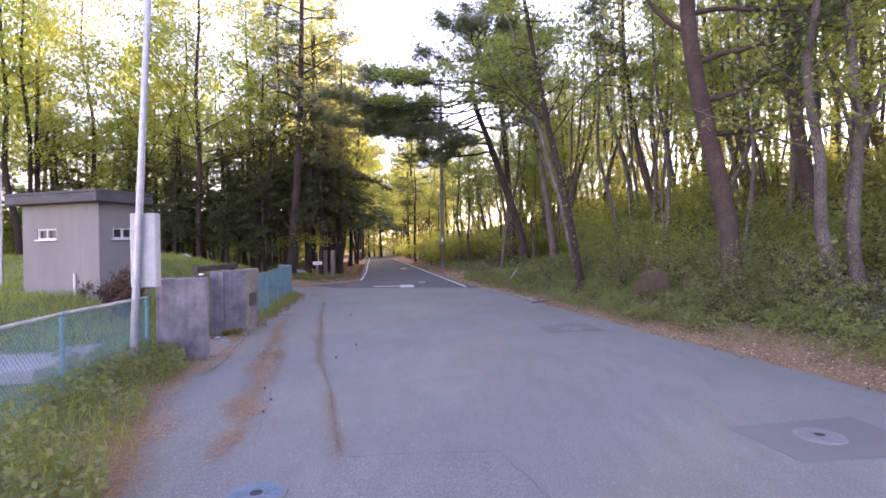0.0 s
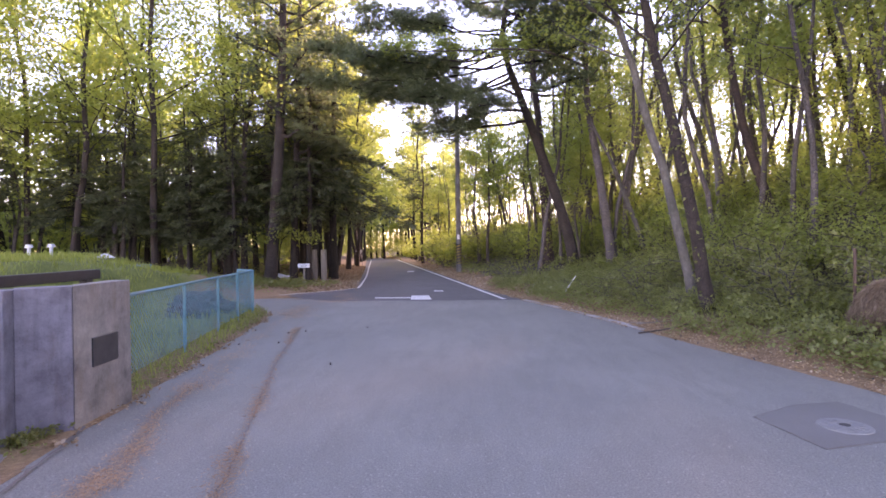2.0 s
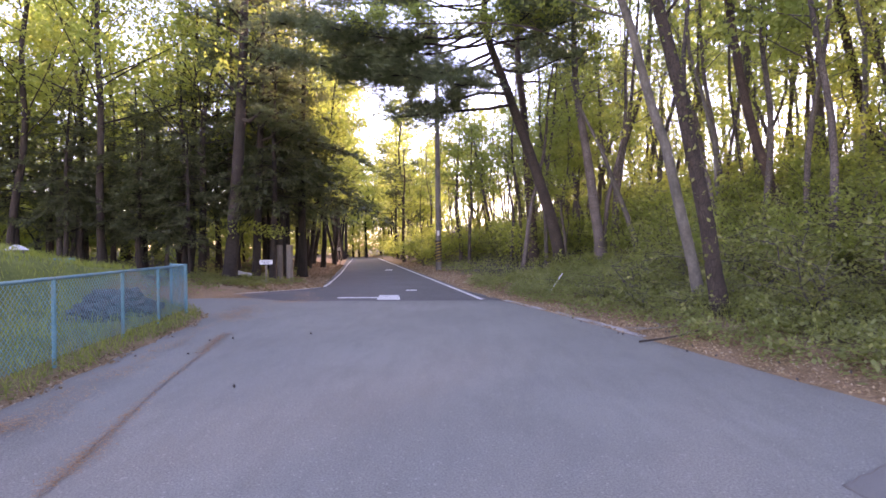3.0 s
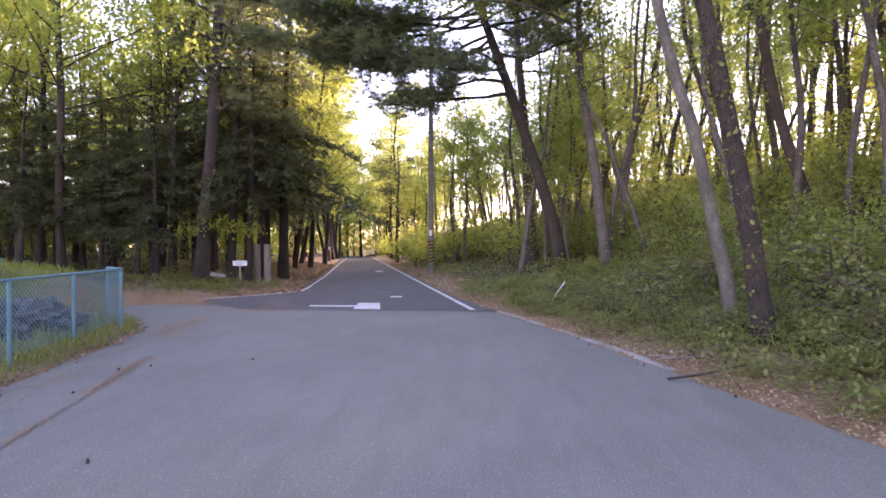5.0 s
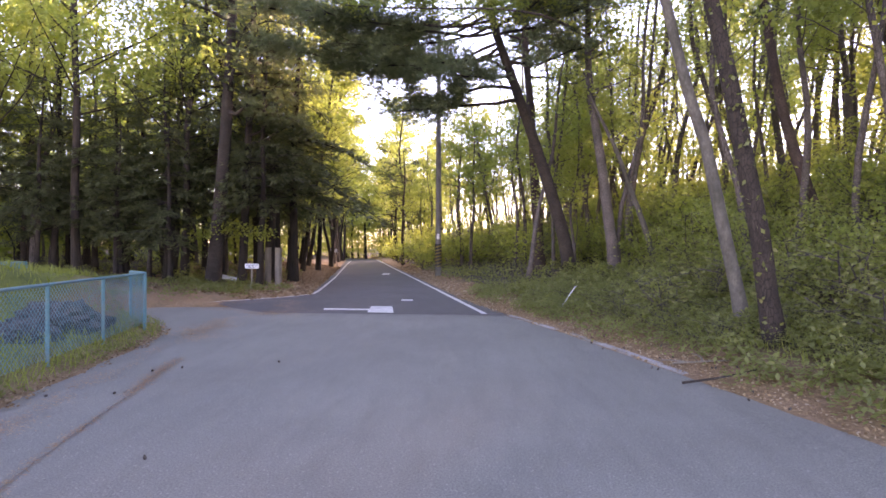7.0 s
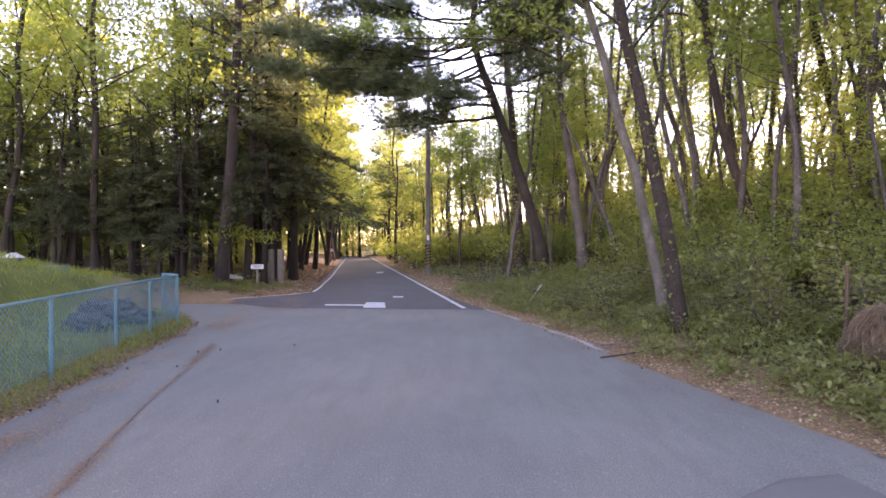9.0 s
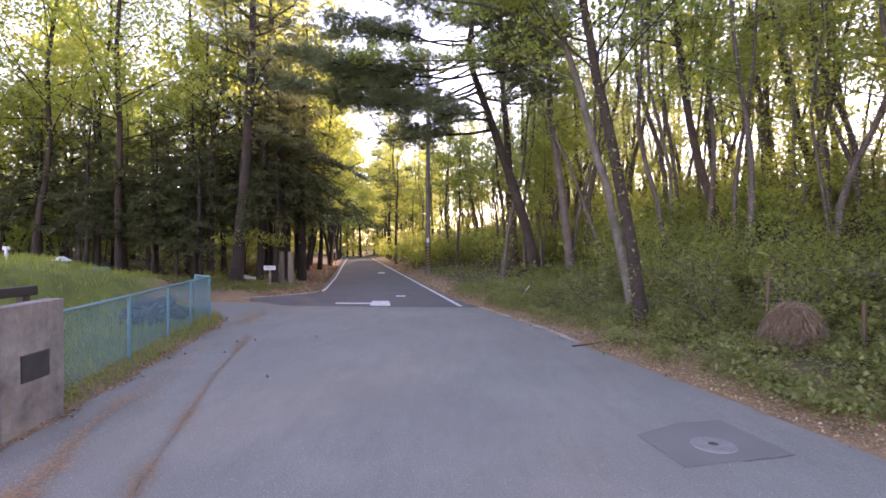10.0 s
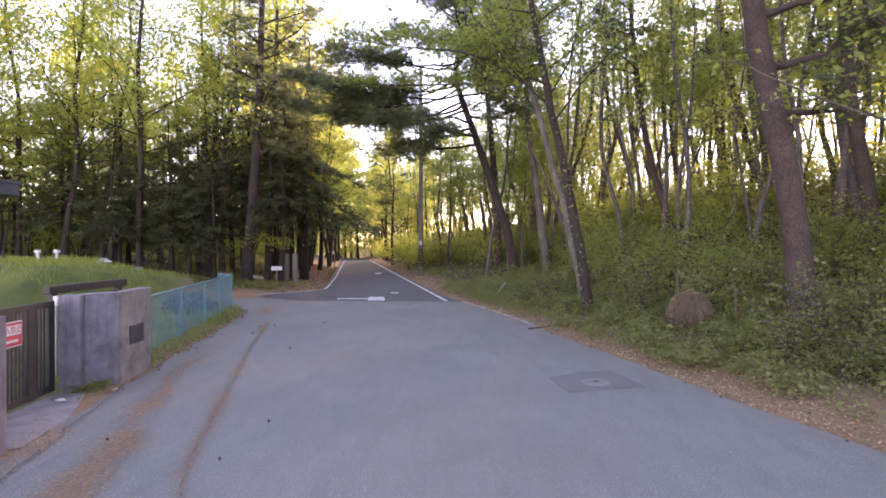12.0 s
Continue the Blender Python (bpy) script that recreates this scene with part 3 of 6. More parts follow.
bm.transform(pose(-4.495, 12.64, 0.73, 0, 0, 7.0))
part("plaque", bm, M_PLAQUE, far_wall, "black stone plaque with worn lettering")
near_wall = empty("gate_wall", pose(0, 0, 0), "weathered concrete gate wall with a stained broken edge", "wall", "gate walls")
part("wing", prism([(-4.36, 8.74), (-3.69, 9.0), (-3.81, 9.3), (-4.49, 9.05)], -0.2, WALL_H, 0.012), M_CONCRETE, near_wall)
part("gate_pier", prism([(-4.52, 8.8), (-4.365, 8.75), (-4.5, 9.4), (-4.8, 9.36)], -0.2, WALL_H - 0.01, 0.012), M_CONCRETE, near_wall)

# steel gate leaf, standing between the walls
gate_a, gate_b = Vector((-4.72, 9.48, 0)), Vector((-5.04, 11.46, 0))
gate_len = (gate_b - gate_a).length
gate = empty("steel_gate", Matrix.Translation(gate_a) @ (gate_b - gate_a).to_track_quat("X", "Z").to_matrix().to_4x4(), "closed dark brown steel gate with upright bars", "gate")
part("top_rail", box((gate_len, 0.06, 0.09), (gate_len / 2, 0, 1.36), 0.008), M_GATE, gate)
part("bottom_rail", box((gate_len, 0.06, 0.1), (gate_len / 2, 0, 0.1), 0.008), M_GATE, gate)
for x, w in ((0.05, 0.1), (gate_len - 0.52, 0.18), (gate_len - 0.07, 0.14)):
    part("stile", box((w, 0.07, 1.35), (x, 0, 0.72), 0.006), M_GATE, gate)
for k in range(24):
    x = 0.14 + k * 0.075
    if abs(x - gate_len + 0.52) > 0.11 and x < gate_len - 0.16:
        part("bar", box((0.03, 0.025, 1.2), (x, 0, 0.74), 0.003), M_GATE, gate)
warning = empty("warning_sign", gate.matrix_world @ pose(1.0, -0.045, 1.05, 0, 0, 0), "red and white no entry notice on the steel gate", "sign")
part("board", box((0.5, 0.012, 0.34), (0, 0, 0), 0.004), M_WHITE_PAINT, warning)
part("field", box((0.47, 0.006, 0.31), (0, -0.008, 0), 0.003), M_RED, warning)
part("text_bar", box((0.42, 0.004, 0.13), (0, -0.0125, 0.055)), M_WHITE_PAINT, warning, "white panel with red lettering")


def lettering(text, m, size, mat, parent, name="lettering"):
    cu = bpy.data.curves.new(name, "FONT")
    cu.body, cu.size, cu.align_x, cu.align_y, cu.extrude = text, size, "CENTER", "CENTER", 0.001
    tmp = bpy.data.objects.new("tmp", cu)
    scene.collection.objects.link(tmp)
    bpy.context.view_layer.update()
    me = bpy.data.meshes.new_from_object(tmp.evaluated_get(bpy.context.evaluated_depsgraph_get()))
    bpy.data.objects.remove(tmp)
    me.materials.clear()
    me.materials.append(mat)
    ob = new(name, me)
    ob.parent = parent
    ob.matrix_basis = m
    return ob


lettering("立入禁止", pose(0, -0.0155, 0.055, 90, 0, 0), 0.105, M_RED, warning)
part("text_bar", box((0.3, 0.004, 0.035), (0, -0.0125, -0.09)), M_WHITE_PAINT, warning)

guide = empty("barrier_frame", pose(0, 0, 0), "black painted beam on two posts behind the gate", "barrier")
ga, gb2 = Vector((-5.7, 12.15, 1.5)), Vector((-5.45, 13.75, 1.53))
bm = box(((gb2 - ga).length, 0.14, 0.13), (0, 0, 0), 0.01)
bm.transform(Matrix.Translation((ga + gb2) / 2) @ (gb2 - ga).to_track_quat("X", "Z").to_matrix().to_4x4())
part("beam", bm, M_GATE, guide)
for f in (0.06, 0.9):
    q = ga.lerp(gb2, f)
    part("post", box((0.11, 0.11, q.z + 0.1), (q.x, q.y, q.z / 2 - 0.05), 0.006), M_GATE, guide)
meter = empty("meter_box", pose(-5.62, 12.25, 0), "small white box on a steel post behind the gate wall", "box")
part("body", box((0.12, 0.1, 0.16), (0, 0, 1.32), 0.01), M_WHITE_PAINT, meter)
part("post", rod((0, 0, -0.1), (0, 0, 1.26), 0.025), M_STEEL, meter)

M_WORN_PAD = surface("worn_pad", (0.19, 0.182, 0.178), (0.29, 0.28, 0.272), 2.5, 60, 0.9, 0.3, 0.005, stain=(0.15, 0.125, 0.1))
paint("pavement", [(-3.72, 9.36), (-3.95, 10.4), (-4.5, 11.4), (-5.0, 11.46), (-4.7, 9.4), (-4.0, 9.28)], 0.012, "cracked pale concrete pad before the gate", "pavement", M_WORN_PAD, 0.1)


def chain_fence(points, h, label, mesh_gap, rail_mat, foot=None):
    """Posts, a top rail and woven wire between them."""
    fence = empty("chain_link_fence", pose(0, 0, 0), label, "fence", "fences")
    pts = [Vector((x, y, hz(x, y) * 0.6 if foot is None else foot)) for x, y in points]
    for q in pts:
        part("post", rod(q - Vector((0, 0, 0.2)), q + Vector((0, 0, h)), 0.03, sides=10), M_FENCE, fence)
    for a, b in zip(pts, pts[1:]):
        up = Vector((0, 0, h - 0.02))
        part("top_rail", rod(a + up, b + up, 0.024, sides=8), rail_mat, fence)
        d, n = b - a, (b - a).length
        along = Vector((d.x, d.y, 0)).normalized()
        vs, fs = [], []
        r = 0.0038
        side = Vector((-along.y, along.x, 0)) * r
        cells = int(n / mesh_gap)
        z_lo, z_hi = 0.02, h - 0.04
        tall = z_hi - z_lo
        for s in (1, -1):
            for k in range(-int(tall / mesh_gap) - 1, cells + int(tall / mesh_gap) + 1):
                u0 = k * mesh_gap
                # the wire climbs at 45 degrees; cut it to the panel
                lo, hi = max(0.0, -u0 if s > 0 else u0 - n), min(tall, (n - u0) if s > 0 else u0)
                if hi - lo < 0.03:
                    continue
                p0 = a + d * ((u0 + s * lo) / n) + Vector((0, 0, z_lo + lo)) + side * 0.6 * s
                p1 = a + d * ((u0 + s * hi) / n) + Vector((0, 0, z_lo + hi)) + side * 0.6 * s
                v, f = tube([p0, p1], [r, r], 3)
                fs.append((v, f))
        v, f = joined(fs)
        tagged(mesh_part("wire_mesh", v, f, M_FENCE, fence, "blue-green woven wire"), kind="stuff")
    return fence


FENCE_FAR = [(-4.95, 13.5), (-5.52, 15.93), (-6.05, 18.1), (-6.44, 19.78), (-6.9, 21.68)]
chain_fence(FENCE_FAR, 1.12, "blue-green painted chain-link fence with rusty top rail", 0.085, M_FENCE, 0.14)
chain_fence([(-6.95, 21.73), (-7.66, 22.32)], 1.12, "short blue-green return of a chain-link fence", 0.085, M_FENCE, 0.14)
chain_fence([(-4.62, 8.7), (-3.95, 6.05), (-3.35, 4.3), (-2.75, 2.3), (-2.0, 0.0)], 1.12, "sagging blue-green chain-link fence with bleached top rail", 0.075, M_RAIL)


# ---- hut ----
hut = empty("pump_hut", pose(-9.1, 13.4, 0.62, 0, 0, 76.1), "small grey rendered hut with a dark flat roof", "hut")
# the short wall lies on local y = 0, the long one on local x = 0
HL, HS, HH, HT = 2.95, 1.2, 2.68, 0.14


def wall_with_window(length, x0, x1, z0, z1, thick):
    bm = bmesh.new()
    xs, zs = (0, x0, x1, length), (-0.3, z0, z1, HH)
    at = {(i, j): bm.verts.new((xs[i], 0, zs[j])) for i in range(4) for j in range(4)}
    for i in range(3):
        for j in range(3):
            if (i, j) != (1, 1):
                bm.faces.new((at[i, j], at[i + 1, j], at[i + 1, j + 1], at[i, j + 1]))
    up = bmesh.ops.extrude_face_region(bm, geom=list(bm.faces))
    bmesh.ops.translate(bm, verts=[v for v in up["geom"] if isinstance(v, bmesh.types.BMVert)], vec=(0, thick, 0))
    bmesh.ops.recalc_face_normals(bm, faces=bm.faces)
    return bm


def hut_window(parent, x0, x1, z0, z1, m):
    win = part("window", box((x1 - x0, 0.02, z1 - z0), ((x0 + x1) / 2, 0.09, (z0 + z1) / 2)), M_GLASS, parent, "dark glass in a white frame")
    win.matrix_basis = m
    for sx in ((x0 + 0.02), (x0 + x1) / 2, (x1 - 0.02)):
        part("frame", box((0.045, 0.06, z1 - z0), (sx, 0.05, (z0 + z1) / 2), 0.004), M_WHITE_PAINT, win)
    for sz in (z0 + 0.02, z1 - 0.02):
        part("frame", box((x1 - x0, 0.055, 0.045), ((x0 + x1) / 2, 0.048, sz), 0.004), M_WHITE_PAINT, win)
    part("sill", box((x1 - x0 + 0.1, 0.1, 0.04), ((x0 + x1) / 2, -0.01, z0 - 0.02), 0.004), M_WHITE_PAINT, win)


m_long = pose(0, HL, 0, 0, 0, -90)
bm = wall_with_window(HL, 0.6, 1.35, 1.7, 2.0, HT)
bm.transform(m_long)
part("wall", bm, M_RENDER, hut)
bm = wall_with_window(HS - HT, 0.28, 0.92, 1.7, 2.0, HT)
bm.transform(pose(HT, 0, 0))
part("wall", bm, M_RENDER, hut)
part("wall", box((HT, HL - HT, HH + 0.3), (HS - HT / 2, HT + (HL - HT) / 2, HH / 2 - 0.15)), M_RENDER, hut)
part("wall", box((HS - 2 * HT, HT, HH + 0.3), (HS / 2, HL - HT / 2, HH / 2 - 0.15)), M_RENDER, hut)
hut_window(hut, 0.6, 1.35, 1.7, 2.0, m_long)
hut_window(hut, 0.28, 0.92, 1.7, 2.0, pose(HT, 0, 0))
part("roof", box((HS + 0.6, HL + 0.6, 0.26), (HS / 2, HL / 2, HH + 0.13), 0.03), M_ROOF, hut)
part("fascia", box((HS + 0.64, HL + 0.64, 0.07), (HS / 2, HL / 2, HH + 0.285), 0.012), M_ROOF, hut)
part("ceiling", box((HS - 0.3, HL - 0.3, 0.05), (HS / 2, HL / 2, HH - 0.05)), M_RENDER, hut)
part("drain_pipe", rod((-0.06, 0.85, -0.2), (-0.06, 0.85, 0.75), 0.035), M_WHITE_PAINT, hut, "white plastic pipe")
part("vent_box", box((0.12, 0.2, 0.2), (-0.06, 0.6, 0.2), 0.01), M_BLACK, hut)


# ---- sign post with a white box, and things in the yard ----
mast = empty("sign_post", pose(-4.42, 8.0, 0), "tall grey steel post carrying a white box", "post")
part("pole", rod((0, 0, -0.2), (0.4, 0.1, 7.5), 0.062, 0.045, 16), M_STEEL, mast)
bm = box((0.4, 0.22, 1.22), (0, 0, 0), 0.025)
bm.transform(pose(0.12, 0.22, 1.98, 0, 0, 12))
part("cabinet", bm, M_GREY_BOX, mast, "white painted steel box")
for z in (1.6, 2.3):
    part("clamp", box((0.1, 0.16, 0.04), (0.08, 0.05, z), 0.006), M_STEEL, mast)
thin = empty("steel_post", pose(-13.9, 15.4, 0.6), "thin grey steel post standing behind the hut", "post")
part("pole", rod((0, 0, -0.2), (0, 0, 3.9), 0.045, sides=12), M_STEEL, thin)


def rock(name, x, y, z, sx, sy, sz, seed, label, mat, category="rock"):
    bm = bmesh.new()
    bmesh.ops.create_icosphere(bm, subdivisions=4, radius=1)
    for v in bm.verts:
        k = 1 + 0.4 * noise.noise(v.co * 1.6 + Vector((seed, 0, 0))) + 0.3 * noise.noise(v.co * 4 + Vector((0, seed, 0))) + 0.14 * noise.noise(v.co * 10 + Vector((0, 0, seed)))
        v.co = Vector((v.co.x * sx, v.co.y * sy, v.co.z * sz)) * k
    bm.transform(pose(x, y, z, 0, 0, seed * 40))
    return tagged(part(name, bm, mat), label, category)


slab = tagged(part("concrete_slab", prism([(-6.5, 6.0), (-4.75, 6.5), (-4.85, 7.35), (-5.4, 7.75), (-6.9, 7.2)], -0.1, 0.4, 0.03), M_PAD), "bleached concrete slab lying in the grass behind the fence", "slab")
rock("rock", -4.95, 7.6, 0.28, 0.46, 0.3, 0.26, 2, "pale grey rock beside the fence", M_ROCK)
dome = empty("vent_dome", pose(-12.1, 22.6, hz(-12.1, 22.6)), "white metal vent dome on a grassy mound", "vent")
part("cap", rod((0, 0, 0.06), (0, 0, 0.2), 0.3, 0.06, 20), M_WHITE_PAINT, dome)
part("collar", rod((0, 0, -0.15), (0, 0, 0.06), 0.18, 0.22, 20), M_CONCRETE, dome)
for x, y in ((-14.0, 21.9), (-13.45, 22.1)):
    pipe = empty("vent_pipe", pose(x, y, hz(x, y)), "pale vent pipe with a cap on a grassy mound", "pipe", "vent pipes")
    part("pipe", rod((0, 0, -0.2), (0, 0, 0.32), 0.05, sides=12), M_WHITE_PAINT, pipe)
    part("cap", rod((0, 0, 0.32), (0, 0, 0.42), 0.11, 0.09, 14), M_WHITE_PAINT, pipe)
hatch = empty("hatch", pose(-11.5, 23.2, hz(-11.5, 23.2)), "low grey-green hatch on a grassy mound", "hatch")
part("body", box((0.7, 0.6, 0.2), (0, 0, 0.0), 0.02), M_FENCE, hatch)

# ---- small things at the road mouth ----
notice = empty("notice_board", pose(-9.2, 32.4, hz(-9.2, 32.4), 0, 0, 8), "small white notice board on a post at the wood's edge", "sign", "small notices")
part("board", box((0.56, 0.05, 0.2), (0, 0, 0.95), 0.006), M_WHITE_PAINT, notice)
for k in range(3):
    part("text_bar", box((0.46 - 0.1 * k, 0.004, 0.018), (0, -0.028, 1.0 - 0.05 * k)), M_GATE, notice)
part("post", box((0.07, 0.07, 0.95), (0, 0.02, 0.38), 0.005), M_WOOD, notice)
part("foot", box((0.24, 0.24, 0.25), (0, 0.02, 0.06), 0.02), M_PAD, notice)
tilted = empty("notice_board", pose(-10.6, 33.3, hz(-10.6, 33.3) + 0.3, 20, 14, 20), "fallen white notice board leaning in undergrowth", "sign", "small notices")
part("board", box((0.62, 0.04, 0.2), (0, 0, 0), 0.006), M_WHITE_PAINT, tilted)
part("post", box((0.05, 0.05, 0.4), (0.1, 0.03, -0.2)), M_WOOD, tilted)
for x, y, h, r in ((-8.75, 34.2, 1.75, 0.16), (-9.35, 34.5, 1.75, 0.15)):
    post = tagged(part("wooden_post", rod((x, y, hz(x, y) - 0.2), (x, y, hz(x, y) + h), r, r * 0.95, 12), M_WOOD), "grey weathered wooden gate post at the wood's edge", "post", "wooden posts")


far_sign = empty("notice_board", pose(-13.2, 60.0, hz(-13.2, 60.0), 0, 0, 10), "small white board on two posts beside the far road", "sign", "small notices")
part("board", box((0.62, 0.05, 0.3), (0, 0, 1.5), 0.008), M_WHITE_PAINT, far_sign)
for x in (-0.32, 0.32):
    part("post", box((0.06, 0.06, 1.5), (x, 0.05, 0.6), 0.005), M_WOOD, far_sign)


def utility_pole(x, y, h, label, guard):
    thing = empty("utility_pole", pose(x, y, hz(x, y)), label, "utility pole", "utility poles")
    part("pole", rod((0, 0, -0.5), (0, 0, h), 0.18, 0.115, 18), M_POLE, thing)
    if guard:
        wrap = part("guard", rod((0, 0, 0.55), (0, 0, 1.85), 0.195, 0.19, 18), M_BLACK, thing, "black and yellow striped guard")
        for k in range(7):
            bm = bmesh.new()
            pts = []
            for s in range(13):
                a = -math.pi + s * math.tau / 12
                z = 0.55 + k * 0.19 + 0.3 * s / 12 - 0.1
                pts.append([bm.verts.new((0.199 * math.cos(a), 0.199 * math.sin(a), min(max(z + dz, 0.55), 1.85))) for dz in (0, 0.09)])
            for p, q in zip(pts, pts[1:]):
                bm.faces.new((p[0], q[0], q[1], p[1]))
            bmesh.ops.solidify(bm, geom=list(bm.faces), thickness=0.004)
            part("stripe", bm, M_YELLOW, wrap)
    part("plate", box((0.16, 0.03, 0.3), (0, -0.19, 2.3), 0.004), M_WHITE_PAINT, thing)
    return thing


utility_pole(-2.03, 41.7, 15.0, "grey concrete utility pole with a striped guard at its foot", True)
utility_pole(-9.4, 82.0, 12.5, "grey concrete utility pole far along the road", False)
utility_pole(-8.2, 79.0, 11.5, "grey concrete utility pole far along the road", False)
stake = empty("marker_stake", pose(2.5, 24.8, 0), "white marker stake leaning in the verge", "stake")
part("stake", rod((-0.26, -0.08, hz(2.24, 24.72) - 0.1), (0.26, 0.1, 0.8), 0.017, sides=8), M_WHITE_PAINT, stake)
tagged(part("iron_post", rod((7.0, 15.4, hz(7, 15.4) - 0.2), (6.98, 15.4, hz(7, 15.4) + 0.85), 0.026, sides=8), M_RUST), "short rusty iron post in the undergrowth", "post", "iron posts")
tagged(part("iron_post", rod((6.35, 17.0, hz(6.35, 17) - 0.2), (6.37, 17.0, hz(6.35, 17) + 1.3), 0.026, sides=8), M_RUST), "rusty iron post behind a dry grass clump", "post", "iron posts")


# ---- trees ----
def bend(rng, base, top, r0, r1, n=12, sway=0.25):
    """A crooked line from base to top with tapering radii."""
    t = np.linspace(0, 1, n)
    p = np.outer(1 - t, base) + np.outer(t, top)
    k = rng.uniform(0, 6.28, 4)
    amp = sway * np.sin(np.pi * t)
    p[:, 0] += amp * (np.sin(t * 5 + k[0]) + 0.4 * np.sin(t * 13 + k[1]))
    p[:, 1] += amp * (np.sin(t * 5 + k[2]) + 0.4 * np.sin(t * 13 + k[3]))
    r = r0 * (1 - t) ** 0.8 + r1
    r[0] *= 1.35
    return p, r


def at_line(p, f):
    i = f * (len(p) - 1)
    a = int(min(i, len(p) - 2))
    return p[a] + (p[a + 1] - p[a]) * (i - a)


def limb(rng, start, az, elev, length, r, n=6, lift=0.25, curl=0.5):
    d = np.array([math.cos(az) * math.cos(elev), math.sin(az) * math.cos(elev), math.sin(elev)])
    pts = [np.array(start)]
    for k in range(n - 1):
        d = d + rng.normal(0, 0.16 * curl, 3) + np.array([0, 0, lift / n])
        d /= np.linalg.norm(d)
        pts.append(pts[-1] + d * length / (n - 1))
    return np.array(pts), np.linspace(r, r * 0.25, n)


def broadleaf_parts(rng, trunk, radii, first, n_limb, reach, n_leaf, leaf, lift=0.3, flat=0.35, spread=0.3, twigs=True):
    """Wood and leaves of a light broadleaf tree: limbs, twigs and sprays of leaves in layers."""
    wood, spots = [tube(trunk, radii, 8)], []
    per = max(6, int(n_leaf / (n_limb * 6)))
    for k in range(n_limb):
        f = first + (0.98 - first) * (k + rng.random()) / n_limb
        s = at_line(trunk, f)
        L = reach * (1.15 - 0.75 * (f - first) / (1.0 - first)) * rng.uniform(0.6, 1.15)
        p, r = limb(rng, s, rng.uniform(0, 6.28), rng.uniform(0.1, 0.7), L, max(0.012, 0.3 * np.interp(f, np.linspace(0, 1, len(radii)), radii)), lift=lift)
        wood.append(tube(p, r, 4))
        for j in range(6):
            g = rng.uniform(0.3, 1.0)
            q = at_line(p, g)
            tw, tr = limb(rng, q, rng.uniform(0, 6.28), rng.uniform(-0.15, 0.4), L * rng.uniform(0.2, 0.45), 0.012, 3, 0.1)
            if twigs:
                wood.append(tube(tw, tr, 3))
            w = rng.uniform(0.15, 1.0, per)
            c = np.stack([at_line(tw, v) for v in w]) + rng.normal(0, 1, (per, 3)) * (spread, spread, spread * 0.4)
            spots.append(c)
    spots = np.concatenate(spots)
    return joined(wood), leaves(rng, spots, leaf, flat)


def pine_parts(rng, trunk, radii, limbs, tufts, spread, needle=0.24, blades_each=20, width=0.03, twigs_a_metre=2.6):
    """Wood and needle tufts of a pine; limbs are (start fraction, azimuth, elevation, length)."""
    wood, tips = [tube(trunk, radii, 10)], []
    total = sum(l[3] for l in limbs)
    for f, azi, elev, L, *way in limbs:
        s = at_line(trunk, f)
        thick = max(0.03, 0.42 * np.interp(f, np.linspace(0, 1, len(radii)), radii))
        if way:
            p = smooth_line([s] + list(way), 11)
            p[1:] += np.cumsum(rng.normal(0, 0.05, (10, 3)), 0)
            r = np.linspace(thick, thick * 0.25, 11)
        else:
            p, r = limb(rng, s, azi, elev, L, thick, 9, 0.12, 1.15)
        wood.append(tube(p, r, 6))
        n = max(4, int(tufts * L / total))
        twigs = max(3, int(L * twigs_a_metre))
        for j in range(twigs):
            q = at_line(p, rng.uniform(0.42, 1.0))
            tw, tr = limb(rng, q, azi + rng.normal(0, 1.0), rng.uniform(-0.35, 0.5), rng.uniform(0.4, 1.4) * spread, 0.016, 5, 0.15, 0.9)
            wood.append(tube(tw, tr, 3))
            m = max(2, n // twigs)
            w = rng.uniform(0.25, 1.0, m)
            tips.append(np.stack([at_line(tw, v) for v in w]) + rng.normal(0, 1, (m, 3)) * (0.2, 0.2, 0.15))
    tips = np.concatenate(tips)
    c = np.repeat(tips, blades_each, 0)
    d = rng.normal(size=c.shape)
    d[:, 2] = np.abs(d[:, 2]) * 0.8 + 0.1
    d /= np.linalg.norm(d, axis=1)[:, None]
    s = np.cross(d, rng.normal(size=c.shape))
    s *= width * 0.5 / (np.linalg.norm(s, axis=1)[:, None] + 1e-9)
    tip = c + d * (needle * rng.uniform(0.7, 1.2, len(c)))[:, None]
    v = np.stack([c - s, c + s, tip], 1).reshape(-1, 3)
    return joined(wood), (v, np.arange(len(v)).reshape(-1, 3))


